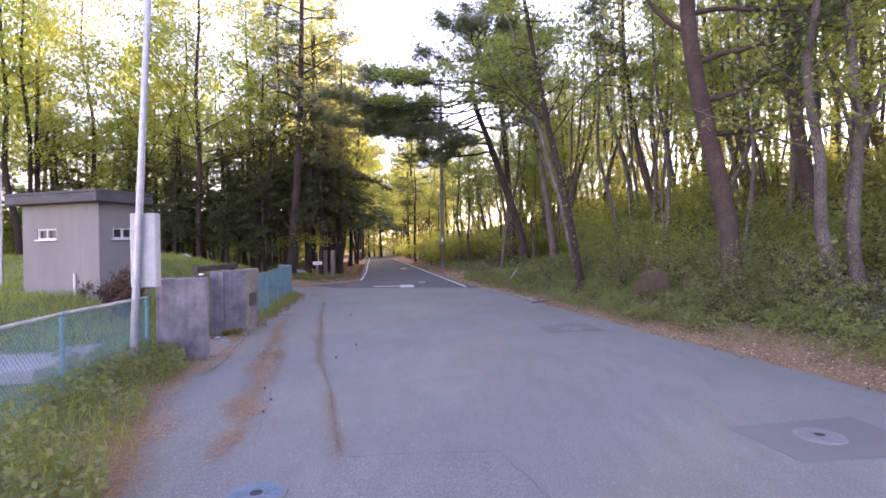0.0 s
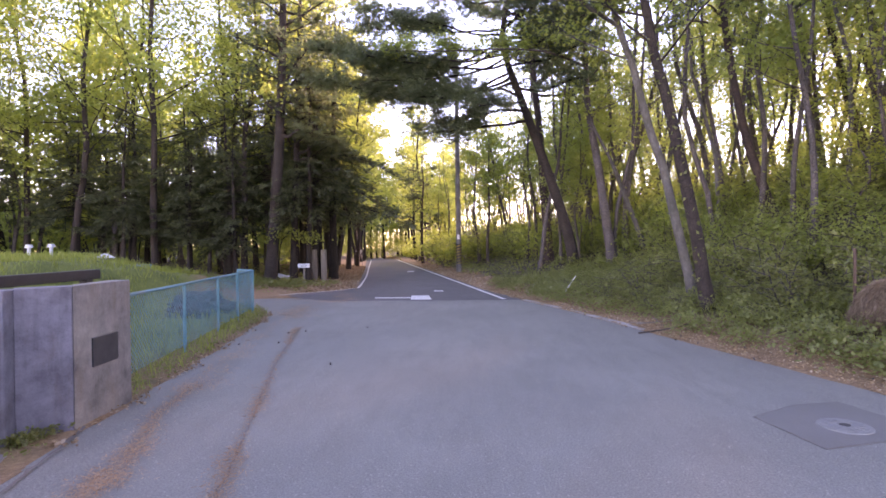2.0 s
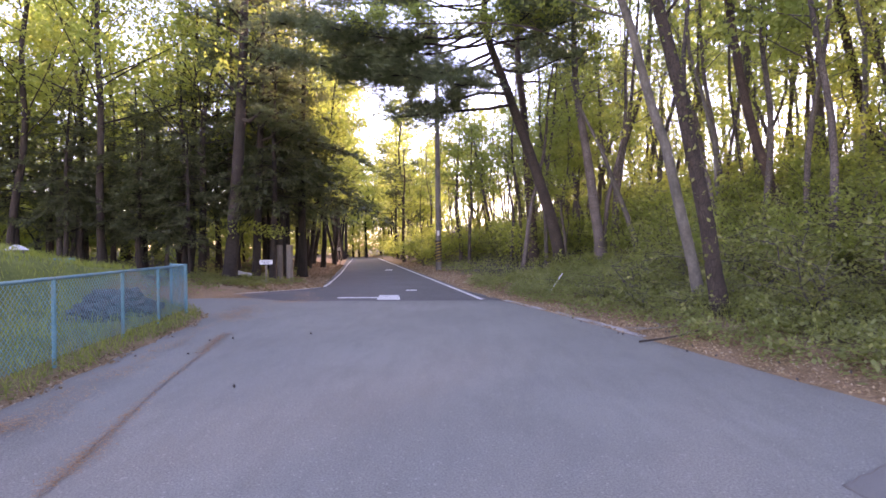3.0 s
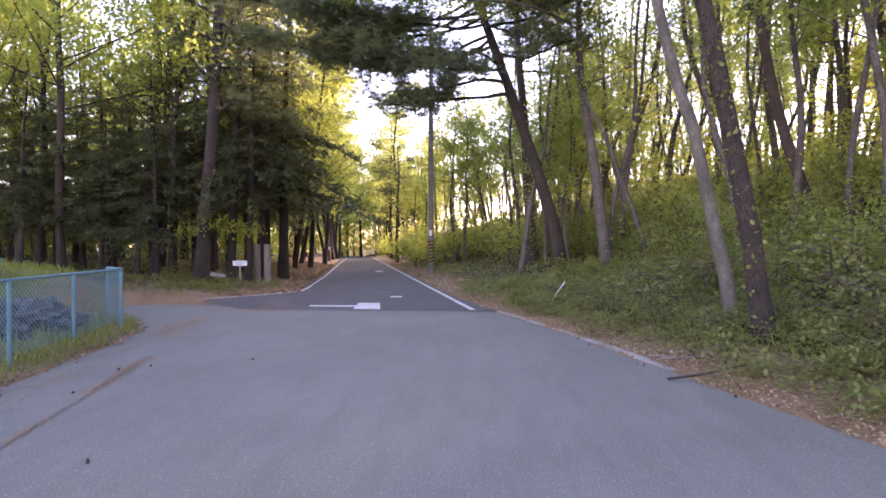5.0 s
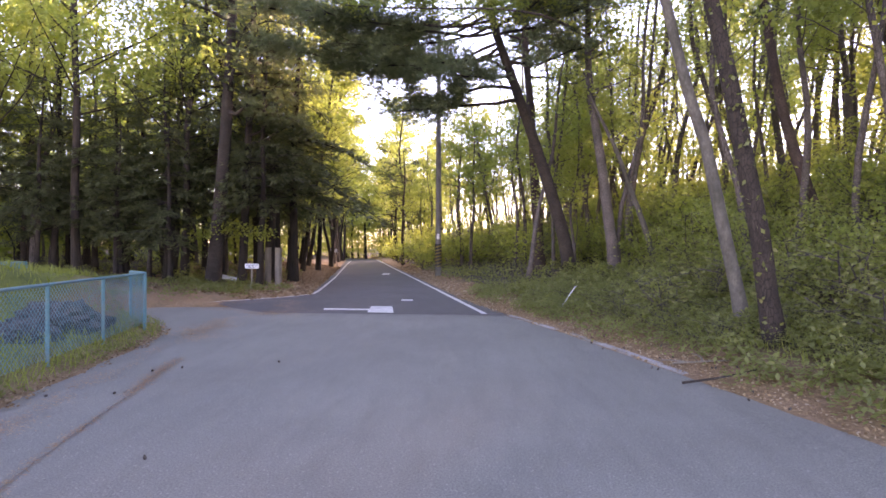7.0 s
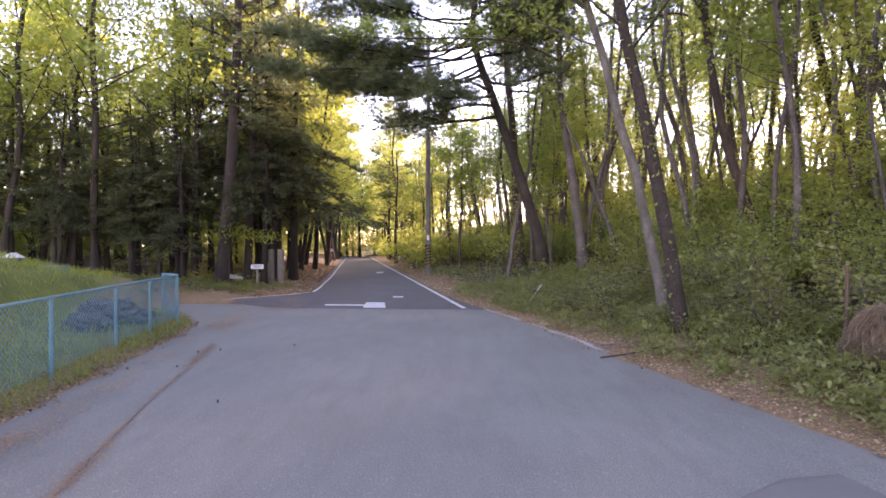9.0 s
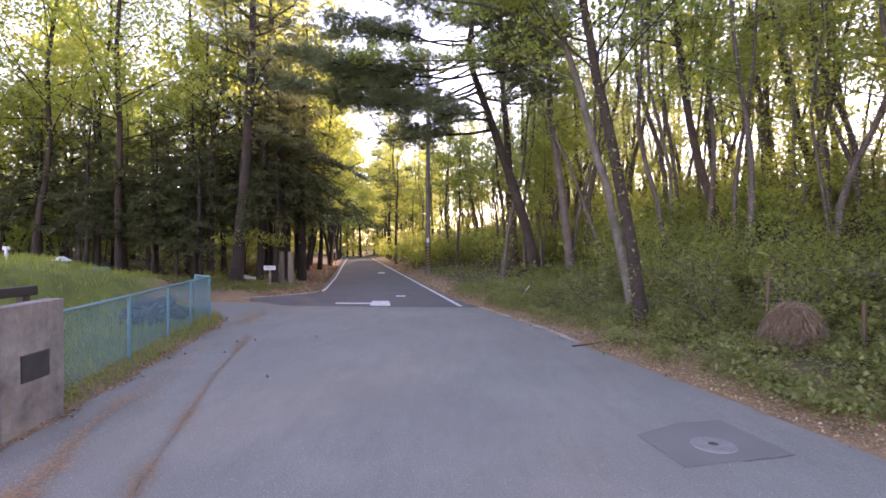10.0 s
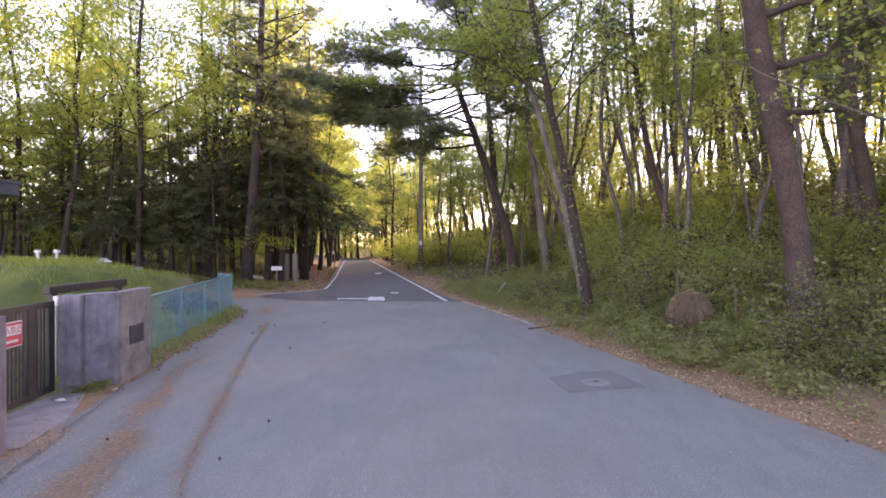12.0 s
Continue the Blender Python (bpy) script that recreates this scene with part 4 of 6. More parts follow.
def fir_parts(rng, h, r0, low, reach, n_whorl, fan=1.0):
    """A dark conifer: uneven whorls of drooping boughs, each with side twigs that carry short needle sprays."""
    trunk, radii = bend(rng, np.zeros(3), np.array([rng.normal(0, 0.3), rng.normal(0, 0.3), h]), r0, 0.02, 12, 0.08)
    wood, cs, al, ln = [tube(trunk, radii, 8)], [], [], []
    for k in range(n_whorl):
        f = low + (0.985 - low) * (k + 0.6 * rng.random()) / n_whorl
        for j in range(rng.integers(4, 7)):
            azi = rng.uniform(0, 6.28)
            L = reach * (1 - f) ** 0.6 * rng.uniform(0.4, 1.2) + 0.25
            p, r = limb(rng, at_line(trunk, f), azi, rng.uniform(-0.3, 0.15), L, 0.035 * (1.3 - f), 7, -0.4, 0.6)
            wood.append(tube(p, r, 4))
            for side in range(max(4, int(L * 9.0 * fan))):
                w = rng.uniform(0.2, 1.0)
                twig_len = (0.34 * L * (1.12 - w) + 0.18) * rng.uniform(0.6, 1.2)
                start = at_line(p, w)
                a = azi + rng.choice([-1.0, 1.0]) * rng.uniform(0.35, 1.15)
                way = np.array([math.cos(a), math.sin(a), rng.uniform(-0.45, 0.02)])
                if twig_len > 0.8:
                    wood.append(tube([start, start + way * twig_len * 0.9], [0.008, 0.004], 3))
                n = max(3, int(twig_len * 15))
                u = rng.uniform(0.05, 1.0, (n, 1))
                d = way + rng.normal(0, 0.42, (n, 3)) - np.array([0, 0, 0.15])
                cs.append(start + way * twig_len * u + rng.normal(0, 0.02, (n, 3)) + d * 0.08)
                al.append(d)
                ln.append(rng.uniform(0.16, 0.34, n))
    cs, al, ln = np.concatenate(cs), np.concatenate(al), np.concatenate(ln)
    flat = np.cross(al, [0, 0, 1.0]) + rng.normal(0, 0.3, al.shape)
    return joined(wood), blades(cs, al, flat, ln, 0.075)


def tree(name, wood, crown, bark, leaf_mat, m, label, group="", category="tree", crown_name="crown"):
    thing = empty(name, m, label, category, group)
    mesh_part("trunk", *wood, bark, thing, smooth=True)
    mesh_part(crown_name, *crown, leaf_mat, thing)
    return thing


def rel(points, base):
    return np.asarray(points, float) - np.asarray(base, float)


def smooth_line(points, n=14):
    p = np.asarray(points, float)
    s = np.r_[0, np.cumsum(np.linalg.norm(np.diff(p, axis=0), axis=1))]
    t = np.linspace(0, s[-1], n)
    q = np.stack([np.interp(t, s, p[:, k]) for k in range(3)], 1)
    for _ in range(2):
        q[1:-1] = (q[:-2] + 2 * q[1:-1] + q[2:]) / 4
    return q


def taper(n, r0, r1, flare=1.3):
    t = np.linspace(0, 1, n)
    r = r0 * (1 - t) + r1 * t
    r[0] *= flare
    return r


# the pine that leans out over the road
rng = np.random.default_rng(11)
B = (3.82, 31.5, hz(3.82, 31.5) - 0.1)
line = smooth_line(rel([B, (3.78, 31.5, 0.9), (3.62, 31.5, 2.1), (3.05, 31.5, 4.0), (2.47, 31.5, 5.75), (1.82, 31.4, 7.6), (1.11, 31.3, 9.55), (0.55, 31.1, 10.8), (0.75, 30.9, 12.4), (1.5, 30.7, 14.4)], B), 20)
def to(f, *way):
    """A limb of the leaning pine from its trunk over given places."""
    q = [np.array(rel((0.37 + 1.13 * (x - 0.37), 11.1 + 1.13 * (y - 11.1), 1.7 + 1.13 * (z - 1.7)), B)) for x, y, z in way]
    return (f, 3.1, 0.0, float(np.linalg.norm(q[-1] - at_line(line, f))), *q)


lp = [to(0.5, (0.6, 28.8, 6.6), (-0.9, 28.3, 6.5), (-2.5, 28.0, 6.35)), to(0.53, (0.3, 28.9, 7.3), (-1.2, 29.2, 6.9), (-2.2, 29.4, 6.8)), to(0.56, (1.0, 27.9, 7.4), (0.2, 26.9, 7.0), (-0.7, 26.3, 6.9)),
      to(0.63, (-0.4, 28.3, 7.7), (-3.0, 28.0, 7.8), (-6.4, 27.8, 8.7)), to(0.66, (-0.8, 28.9, 8.0), (-2.8, 29.4, 8.1), (-5.2, 29.8, 8.6)), to(0.69, (-0.6, 27.6, 8.4), (-2.6, 26.8, 8.5), (-4.8, 26.2, 8.8)), to(0.72, (-0.9, 28.2, 8.9), (-3.6, 28.2, 9.2), (-7.4, 28.3, 9.9)),
      to(0.74, (-0.6, 29.3, 9.2), (-2.6, 30.2, 9.5), (-4.6, 31.0, 9.6)), to(0.78, (-0.8, 27.4, 9.8), (-2.4, 26.6, 10.1), (-4.0, 26.0, 10.3)), to(0.8, (-0.9, 28.3, 10.2), (-2.8, 28.4, 10.6), (-4.8, 28.4, 10.8)),
      to(0.58, (0.5, 27.6, 7.9), (-0.9, 27.2, 7.6), (-2.6, 26.9, 7.5)), to(0.65, (0.2, 29.6, 8.4), (-1.6, 30.4, 8.3), (-3.4, 31.0, 8.5)), to(0.71, (-0.5, 28.0, 8.6), (-2.0, 27.6, 8.3), (-4.2, 27.2, 8.2)), to(0.76, (-0.4, 28.8, 9.4), (-2.2, 29.0, 9.0), (-4.0, 29.2, 8.9)),
      to(0.7, (2.0, 27.4, 9.4), (3.0, 26.8, 9.9), (4.2, 26.4, 10.2)), to(0.75, (2.2, 28.6, 10.0), (3.4, 28.8, 10.5), (4.6, 28.8, 10.8)), to(0.8, (1.6, 26.9, 10.6), (2.2, 26.0, 10.9), (3.0, 25.2, 11.0)),
      to(0.61, (2.2, 28.6, 7.9), (3.0, 28.2, 8.1), (3.6, 27.9, 8.1)), to(0.68, (2.4, 28.0, 8.9), (3.6, 27.6, 9.2), (4.4, 27.3, 9.3)),
      (0.76, 0.2, 0.15, 4.0), (0.8, 5.6, 0.1, 3.6), (0.82, 0.6, 0.2, 4.4), (0.84, 0.0, 0.25, 4.4), (0.85, 5.0, 0.15, 3.4), (0.86, 1.0, 0.2, 3.8), (0.88, 2.7, 0.2, 3.4), (0.89, 0.3, 0.3, 4.2), (0.91, 4.2, 0.25, 3.0), (0.92, 5.8, 0.3, 3.8), (0.94, 1.4, 0.3, 3.2), (0.95, 0.4, 0.35, 3.6), (0.97, 3.2, 0.4, 2.6), (0.98, 5.2, 0.4, 2.8), (0.99, 2.0, 0.6, 2.4)]
wood, crown = pine_parts(rng, line, taper(20, 0.27, 0.1), lp, 21000, 1.2, needle=0.22, blades_each=13, width=0.026, twigs_a_metre=5.0)
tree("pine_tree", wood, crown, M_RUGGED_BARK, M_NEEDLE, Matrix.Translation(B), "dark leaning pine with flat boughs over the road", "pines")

# the big red pine near the verge
rng = np.random.default_rng(12)
B = (8.0, 14.73, hz(8.0, 14.73) - 0.1)
line = smooth_line(rel([B, (7.94, 14.73, 1.6), (7.88, 14.73, 2.5), (7.68, 14.73, 3.62), (7.36, 14.73, 4.9), (7.11, 14.7, 5.97), (6.9, 14.65, 6.9), (6.75, 14.6, 9.0), (6.8, 14.5, 11.5), (7.1, 14.4, 15.0)], B), 18)
bl = [(0.3, 0.3, 0.25, 1.6), (0.37, 0.1, 0.15, 3.6), (0.44, 5.9, 0.25, 3.0), (0.5, 2.9, 0.3, 3.0), (0.53, 0.2, 0.3, 3.4)] + [(0.58 + 0.02 * k, rng.uniform(0, 6.28), rng.uniform(0.1, 0.5), rng.uniform(2, 3.6)) for k in range(20)]
wood, crown = pine_parts(rng, line, taper(18, 0.265, 0.135), bl, 1500, 1.0, width=0.024)
tree("pine_tree", wood, crown, M_PINE_BARK, M_NEEDLE, Matrix.Translation(B), "big red-barked pine leaning over the verge", "pines")


def straight_tree(seed, x, y, lean, h, r, bark, leaf_mat, label, name="broadleaf_tree", first=0.4, n_limb=16, reach=2.6, n_leaf=3000, leaf=0.15, group="broadleaf trees", sway=0.15):
    g = np.random.default_rng(seed)
    base = (x, y, hz(x, y) - 0.1)
    p, rr = bend(g, np.zeros(3), np.array([lean[0] * h, lean[1] * h, h]), r, 0.03, 14, sway)
    wood, crown = broadleaf_parts(g, p, rr, first, n_limb, reach, n_leaf, leaf)
    return tree(name, wood, crown, bark, leaf_mat, Matrix.Translation(base), label, group)


def straight_pine(seed, x, y, lean, h, r, label, first=0.55, n_limb=18, reach=2.4, tufts=420, bark=None):
    g = np.random.default_rng(seed)
    base = (x, y, hz(x, y) - 0.1)
    p, rr = bend(g, np.zeros(3), np.array([lean[0] * h, lean[1] * h, h]), r, 0.03, 14, 0.15)
    lb = [(first + (0.98 - first) * k / n_limb, g.uniform(0, 6.28), g.uniform(0.0, 0.5), reach * g.uniform(0.5, 1.1)) for k in range(n_limb)]
    wood, crown = pine_parts(g, p, rr, lb, tufts, 0.9)
    return tree("pine_tree", wood, crown, bark or M_PINE_BARK, M_NEEDLE, Matrix.Translation(base), label, "pines")


def lined_tree(seed, way, r0, r1, bark, leaf_mat, label, first=0.4, n_limb=16, reach=2.6, n_leaf=3000, leaf=0.13):
    """A broadleaf tree whose trunk follows a given line."""
    g = np.random.default_rng(seed)
    x, y = way[0][:2]
    base = (x, y, hz(x, y) - 0.1)
    p = smooth_line(rel([base] + list(way[1:]), base), 16)
    p[1:-1, :2] += 0.02 * g.normal(size=(14, 2))
    wood, crown = broadleaf_parts(g, p, taper(16, r0, r1, 1.2), first, n_limb, reach, n_leaf, leaf)
    return tree("broadleaf_tree", wood, crown, bark, leaf_mat, Matrix.Translation(base), label, "broadleaf trees")


def lined_pine(seed, way, r0, r1, label, first=0.5, n_limb=22, reach=2.6, tufts=900, bark=None):
    g = np.random.default_rng(seed)
    x, y = way[0][:2]
    base = (x, y, hz(x, y) - 0.1)
    p = smooth_line(rel([base] + list(way[1:]), base), 16)
    lb = [(first + (0.98 - first) * k / n_limb, g.uniform(0, 6.28), g.uniform(0.0, 0.5), reach * g.uniform(0.5, 1.1)) for k in range(n_limb)]
    wood, crown = pine_parts(g, p, taper(16, r0, r1, 1.2), lb, tufts, 0.9, width=0.026)
    return tree("pine_tree", wood, crown, bark or M_PINE_BARK, M_NEEDLE, Matrix.Translation(base), label, "pines")


DARK_LINE = [(4.79, 19.3, 0.4), (4.73, 19.3, 0.7), (4.44, 19.3, 2.44), (4.19, 19.3, 3.72), (4.0, 19.3, 4.57), (3.81, 19.3, 5.43), (3.3, 19.3, 8.0), (2.5, 19.3, 13.0)]
lined_tree(31, DARK_LINE, 0.165, 0.05, M_RUGGED_BARK, M_LEAF, "dark ivy-grown trunk beside the road", 0.42, 18, 3.0, 4200)
PALE = lined_tree(32, [(4.95, 20.6, 0.4), (4.91, 20.6, 0.6), (4.46, 20.6, 2.76), (4.07, 20.6, 4.34), (3.58, 20.6, 6.04), (2.7, 20.5, 9.0), (1.9, 20.4, 13.0)], 0.13, 0.045, M_PALE_BARK, M_LEAF, "slender pale-barked tree leaning to the road", 0.48, 18, 3.8, 5000)
g = np.random.default_rng(48)
arm = smooth_line([(-1.75, 0.0, 7.0), (-3.6, -0.8, 7.9), (-5.4, -1.4, 7.7), (-7.2, -1.8, 7.9)], 10)
wood, crown = broadleaf_parts(g, arm, taper(10, 0.05, 0.012, 1.0), 0.25, 14, 1.5, 2600, 0.12, lift=0.0, flat=0.8)
mesh_part("bough", *wood, M_PALE_BARK, PALE, smooth=True)
mesh_part("crown", *crown, M_LEAF, PALE)
GREY = straight_tree(33, 5.4, 31.0, (-0.11, 0.0), 14, 0.2, M_BARK, M_LEAF, "tall grey-brown tree behind a leaning pine", first=0.45, n_limb=16, reach=2.8)
g = np.random.default_rng(50)
arm = smooth_line([(-1.0, 0.0, 8.9), (-2.8, -1.6, 9.2), (-5.0, -2.6, 9.0), (-7.2, -3.0, 8.8), (-9.6, -3.2, 8.9)], 12)
wood, crown = broadleaf_parts(g, arm, taper(12, 0.06, 0.012, 1.0), 0.2, 18, 1.5, 4200, 0.13, lift=0.05, flat=0.75, spread=0.34)
mesh_part("bough", *wood, M_BARK, GREY, smooth=True)
mesh_part("crown", *crown, M_LEAF, GREY)
straight_tree(34, 6.95, 31.0, (-0.37, 0.0), 7.5, 0.1, M_PALE_BARK, M_LEAF, "pale leaning half-dead trunk", first=0.55, n_limb=6, reach=1.2, n_leaf=300)
straight_pine(35, 3.3, 37.0, (-0.05, 0), 20, 0.24, "tall red-barked pine with a wide dark crown", first=0.48, n_limb=34, reach=4.8, tufts=3200)
lined_pine(36, [(10.5, 27, 2.0), (10.09, 27, 3.13), (9.3, 27, 5.1), (8.73, 27, 8.23), (8.3, 27, 12.0), (8.4, 27, 17.0)], 0.175, 0.06, "red-barked pine leaning on the slope", 0.5, 24, 2.6, 1000)
lined_pine(37, [(16.1, 30, 3.5), (15.36, 30, 5.3), (14.76, 30, 7.3), (14.22, 30, 9.8), (13.69, 30, 12.1), (13.2, 30, 17.0)], 0.2, 0.07, "red-barked pine leaning on the upper slope", 0.55, 22, 2.6, 900)
straight_pine(38, 13.0, 19.5, (-0.12, 0.0), 14, 0.2, "red-barked pine on the slope above the verge")
lined_tree(39, [(13.55, 25.6, 1.0), (13.38, 25.6, 1.9), (13.12, 25.6, 4.2), (12.81, 25.6, 6.65), (12.62, 25.6, 8.25), (12.4, 25.6, 12.0)], 0.12, 0.04, M_PALE_BARK, M_LEAF, "thin pale young tree on the slope", 0.5, 12, 2.0, 1500)
lined_tree(58, [(14.6, 32, 4.0), (14.4, 32, 8.0), (14.14, 32, 10.0), (13.7, 32, 13.5)], 0.17, 0.05, M_BARK, M_LEAF, "grey twin-stemmed tree on the slope", 0.5, 12, 2.4, 2000)
lined_tree(59, [(15.1, 32.3, 4.0), (14.75, 32.3, 8.0), (14.7, 32.3, 14.0)], 0.13, 0.04, M_BARK, M_LEAF, "grey stem close beside another tree", 0.5, 12, 2.4, 2000)
for k, (dx, lean) in enumerate(((0.0, (-0.1, 0.02)), (0.45, (-0.04, 0.05)))):
    straight_tree(40 + k, 9.6 + dx, 13.0, lean, 10.5, 0.13, M_BARK, M_LEAF, "forked grey tree with twisted stems", first=0.3, n_limb=14, reach=3.0, n_leaf=1500, sway=0.4)

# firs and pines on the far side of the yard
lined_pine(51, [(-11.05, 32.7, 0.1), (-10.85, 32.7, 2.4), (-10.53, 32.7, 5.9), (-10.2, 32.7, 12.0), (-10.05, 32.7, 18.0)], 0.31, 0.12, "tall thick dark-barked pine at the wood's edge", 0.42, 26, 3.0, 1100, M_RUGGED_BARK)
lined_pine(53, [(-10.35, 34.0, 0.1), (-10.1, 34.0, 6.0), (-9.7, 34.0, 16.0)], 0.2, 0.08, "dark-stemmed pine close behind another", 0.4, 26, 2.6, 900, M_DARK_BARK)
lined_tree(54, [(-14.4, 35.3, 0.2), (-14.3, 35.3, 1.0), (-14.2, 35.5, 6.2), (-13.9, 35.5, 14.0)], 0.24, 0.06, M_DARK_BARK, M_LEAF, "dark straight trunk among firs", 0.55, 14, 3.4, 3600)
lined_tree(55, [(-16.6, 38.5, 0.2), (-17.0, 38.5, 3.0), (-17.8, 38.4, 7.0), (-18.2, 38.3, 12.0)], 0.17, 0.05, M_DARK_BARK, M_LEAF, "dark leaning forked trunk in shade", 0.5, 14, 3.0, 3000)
lined_tree(56, [(-26.4, 30.6, 0.2), (-26.3, 30.6, 6.0), (-26.2, 30.6, 14.0)], 0.19, 0.06, M_DARK_BARK, M_LEAF, "reddish trunk at the back of the mound", 0.5, 16, 3.2, 3600)
lined_tree(57, [(-11.4, 45.5, 0.2), (-10.9, 45.5, 4.0), (-9.8, 45.3, 9.0), (-9.0, 45.0, 15.0)], 0.17, 0.05, M_DARK_BARK, M_SUNLIT_LEAF, "leaning broadleaf tree with light green leaves over the road", 0.3, 30, 4.4, 9000, 0.15)
lined_tree(60, [(-13.4, 53, 0.2), (-12.6, 53, 5.0), (-11.2, 53, 11.0), (-10.4, 53, 17.0)], 0.18, 0.05, M_DARK_BARK, M_SUNLIT_LEAF, "tall light green tree leaning over the far road", 0.3, 30, 4.4, 8000, 0.16)
straight_pine(52, -7.0, 63.0, (0.0, 0.0), 11.5, 0.13, "dark pine far along the road", first=0.3, n_limb=24, reach=3.0, tufts=800)
FIRS = []
for k in range(3):
    g = np.random.default_rng(60 + k)
    FIRS.append(fir_parts(g, 11.5 + 1.2 * k, 0.17, 0.27 + 0.04 * k, 4.4, 16))


def put(made, name, bark, leaf_mat, label, group, spots, category="tree", crown_name="crown", trunk_name="trunk"):
    """The first of a kind is built, the rest are copies that share its meshes. spots: x, y, turn, scale, stretch."""
    first = None
    for x, y, turn, s, tall in spots:
        m = pose(x, y, hz(x, y) - 0.08, 0, 0, turn) @ Matrix.Diagonal((s, s, s * tall, 1))
        if first is None:
            first = empty(name, m, label, category, group)
            mesh_part(trunk_name, *made[0], bark, first, smooth=True)
            mesh_part(crown_name, *made[1], leaf_mat, first)
        else:
            o = copy_thing(first, m)
            o.matrix_basis = m
    return first


FIR_SPOTS = [(-9.2, 37.4, 1.3), (-13.6, 33.6, 0.85), (-14.2, 46.4, 1.1), (-10.9, 41.8, 1.15), (-15.6, 33.4, 0.8), (-11.9, 35.4, 0.95), (-19.0, 33.8, 0.75), (-14.4, 38.5, 1.0), (-23.5, 35.0, 0.8), (-15.6, 51.5, 1.15), (-9.9, 36.2, 1.05), (-13.4, 43.0, 1.1), (-17.4, 36.4, 0.85), (-21.5, 33.0, 0.7), (-26.5, 32.4, 0.75), (-21.0, 39.0, 0.9), (-28.5, 37.5, 0.85), (-18.2, 41.5, 1.0), (-25.0, 42.0, 0.95), (-32.0, 33.0, 0.8), (-9.5, 33.9, 0.8), (-12.5, 32.0, 0.62), (-15.0, 32.2, 0.6), (-18.4, 32.0, 0.62)]
g = np.random.default_rng(70)
for v in range(3):
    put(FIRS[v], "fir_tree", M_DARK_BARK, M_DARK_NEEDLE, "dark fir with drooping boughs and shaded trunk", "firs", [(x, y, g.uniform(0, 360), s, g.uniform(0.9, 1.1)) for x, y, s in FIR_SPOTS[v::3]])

# light broadleaf trees, in five forms, spread over both sides
def forms(n_leaf, leaf):
    made = []
    for k in range(5):
        g = np.random.default_rng(80 + k)
        h = (11, 13, 9, 14, 12)[k]
        p, rr = bend(g, np.zeros(3), np.array([g.normal(0, 0.06) * h, g.normal(0, 0.06) * h, h]), (0.12, 0.14, 0.09, 0.15, 0.11)[k], 0.02, 12, 0.3)
        made.append(broadleaf_parts(g, p, rr, (0.42, 0.5, 0.36, 0.52, 0.46)[k], 18, 2.9, n_leaf, leaf, spread=0.42, twigs=False))
    return made


NEAR_FORMS, FAR_FORMS = forms(3800, 0.165), forms(1500, 0.28)


def scatter(seed, n, region, clear, least):
    g = np.random.default_rng(seed)
    got = []
    for _ in range(n * 40):
        x, y = g.uniform(region[0], region[1]), g.uniform(region[2], region[3])
        if clear(x, y) and all((x - a) ** 2 + (y - b) ** 2 > least * least for a, b in got):
            got.append((x, y))
            if len(got) == n:
                break
    return got


def on_right(x, y):
    d = x - right_edge(y)
    return (5.5 if y < 34 else 2.5) < d < 32 and not (y < 26 and d < 9 and x < 9)


def crown_scale(y):
    """Trees far along the slope are lowered so sunlight reaches the left wood."""
    return 0.9 if y > 60 else 1.0


def on_left(x, y):
    d = left_edge(y) - x
    return d > (6.0 if y < 60 else 3.5) and y > 31.5 + 0.25 * max(0, -x - 12)


g = np.random.default_rng(90)
right_spots = [(-5.2, 62.0), (-6.6, 69.0), (-8.0, 76.0), (-9.4, 84.0), (-11.5, 91.0)] + scatter(91, 62, (-12, 34, 6, 75), on_right, 1.9)
left_spots = [(-14.0, 62.0), (-15.4, 68.0), (-16.6, 75.0), (-18.0, 82.0), (-20.5, 89.0), (-29.0, 19.0), (-22.5, 36.0), (-27.0, 30.0), (-9.8, 36.8), (-31.0, 27.0)] + scatter(92, 30, (-44, -8, 31, 75), on_left, 2.4)
end_spots = scatter(93, 22, (-34, -6, 101, 114), lambda x, y: True, 2.2)
for made, close in ((NEAR_FORMS, True), (FAR_FORMS, False)):
    rs = [q for q in right_spots if (q[1] < 40 and q[0] < 17) == close]
    ls = [q for q in left_spots + end_spots if (q[1] < 40 and q[0] > -24) == close]
    for v in range(5):
        put(made[v], "broadleaf_tree", M_BARK, M_LEAF, "slender broadleaf tree with fresh green leaves", "broadleaf trees", [(x, y, g.uniform(0, 360), g.uniform(0.75, 1.15) * crown_scale(y), g.uniform(0.9, 1.15)) for x, y in rs[v::5]])
        # left and end trees take the leaf colour with sunlight painted in
        put(made[v], "broadleaf_tree", M_DARK_BARK, M_SUNLIT_LEAF, "broadleaf tree with sunlit yellow-green leaves", "broadleaf trees", [(x, y, g.uniform(0, 360), g.uniform(1.0, 1.5), g.uniform(0.95, 1.2)) for x, y in ls[v::5]])

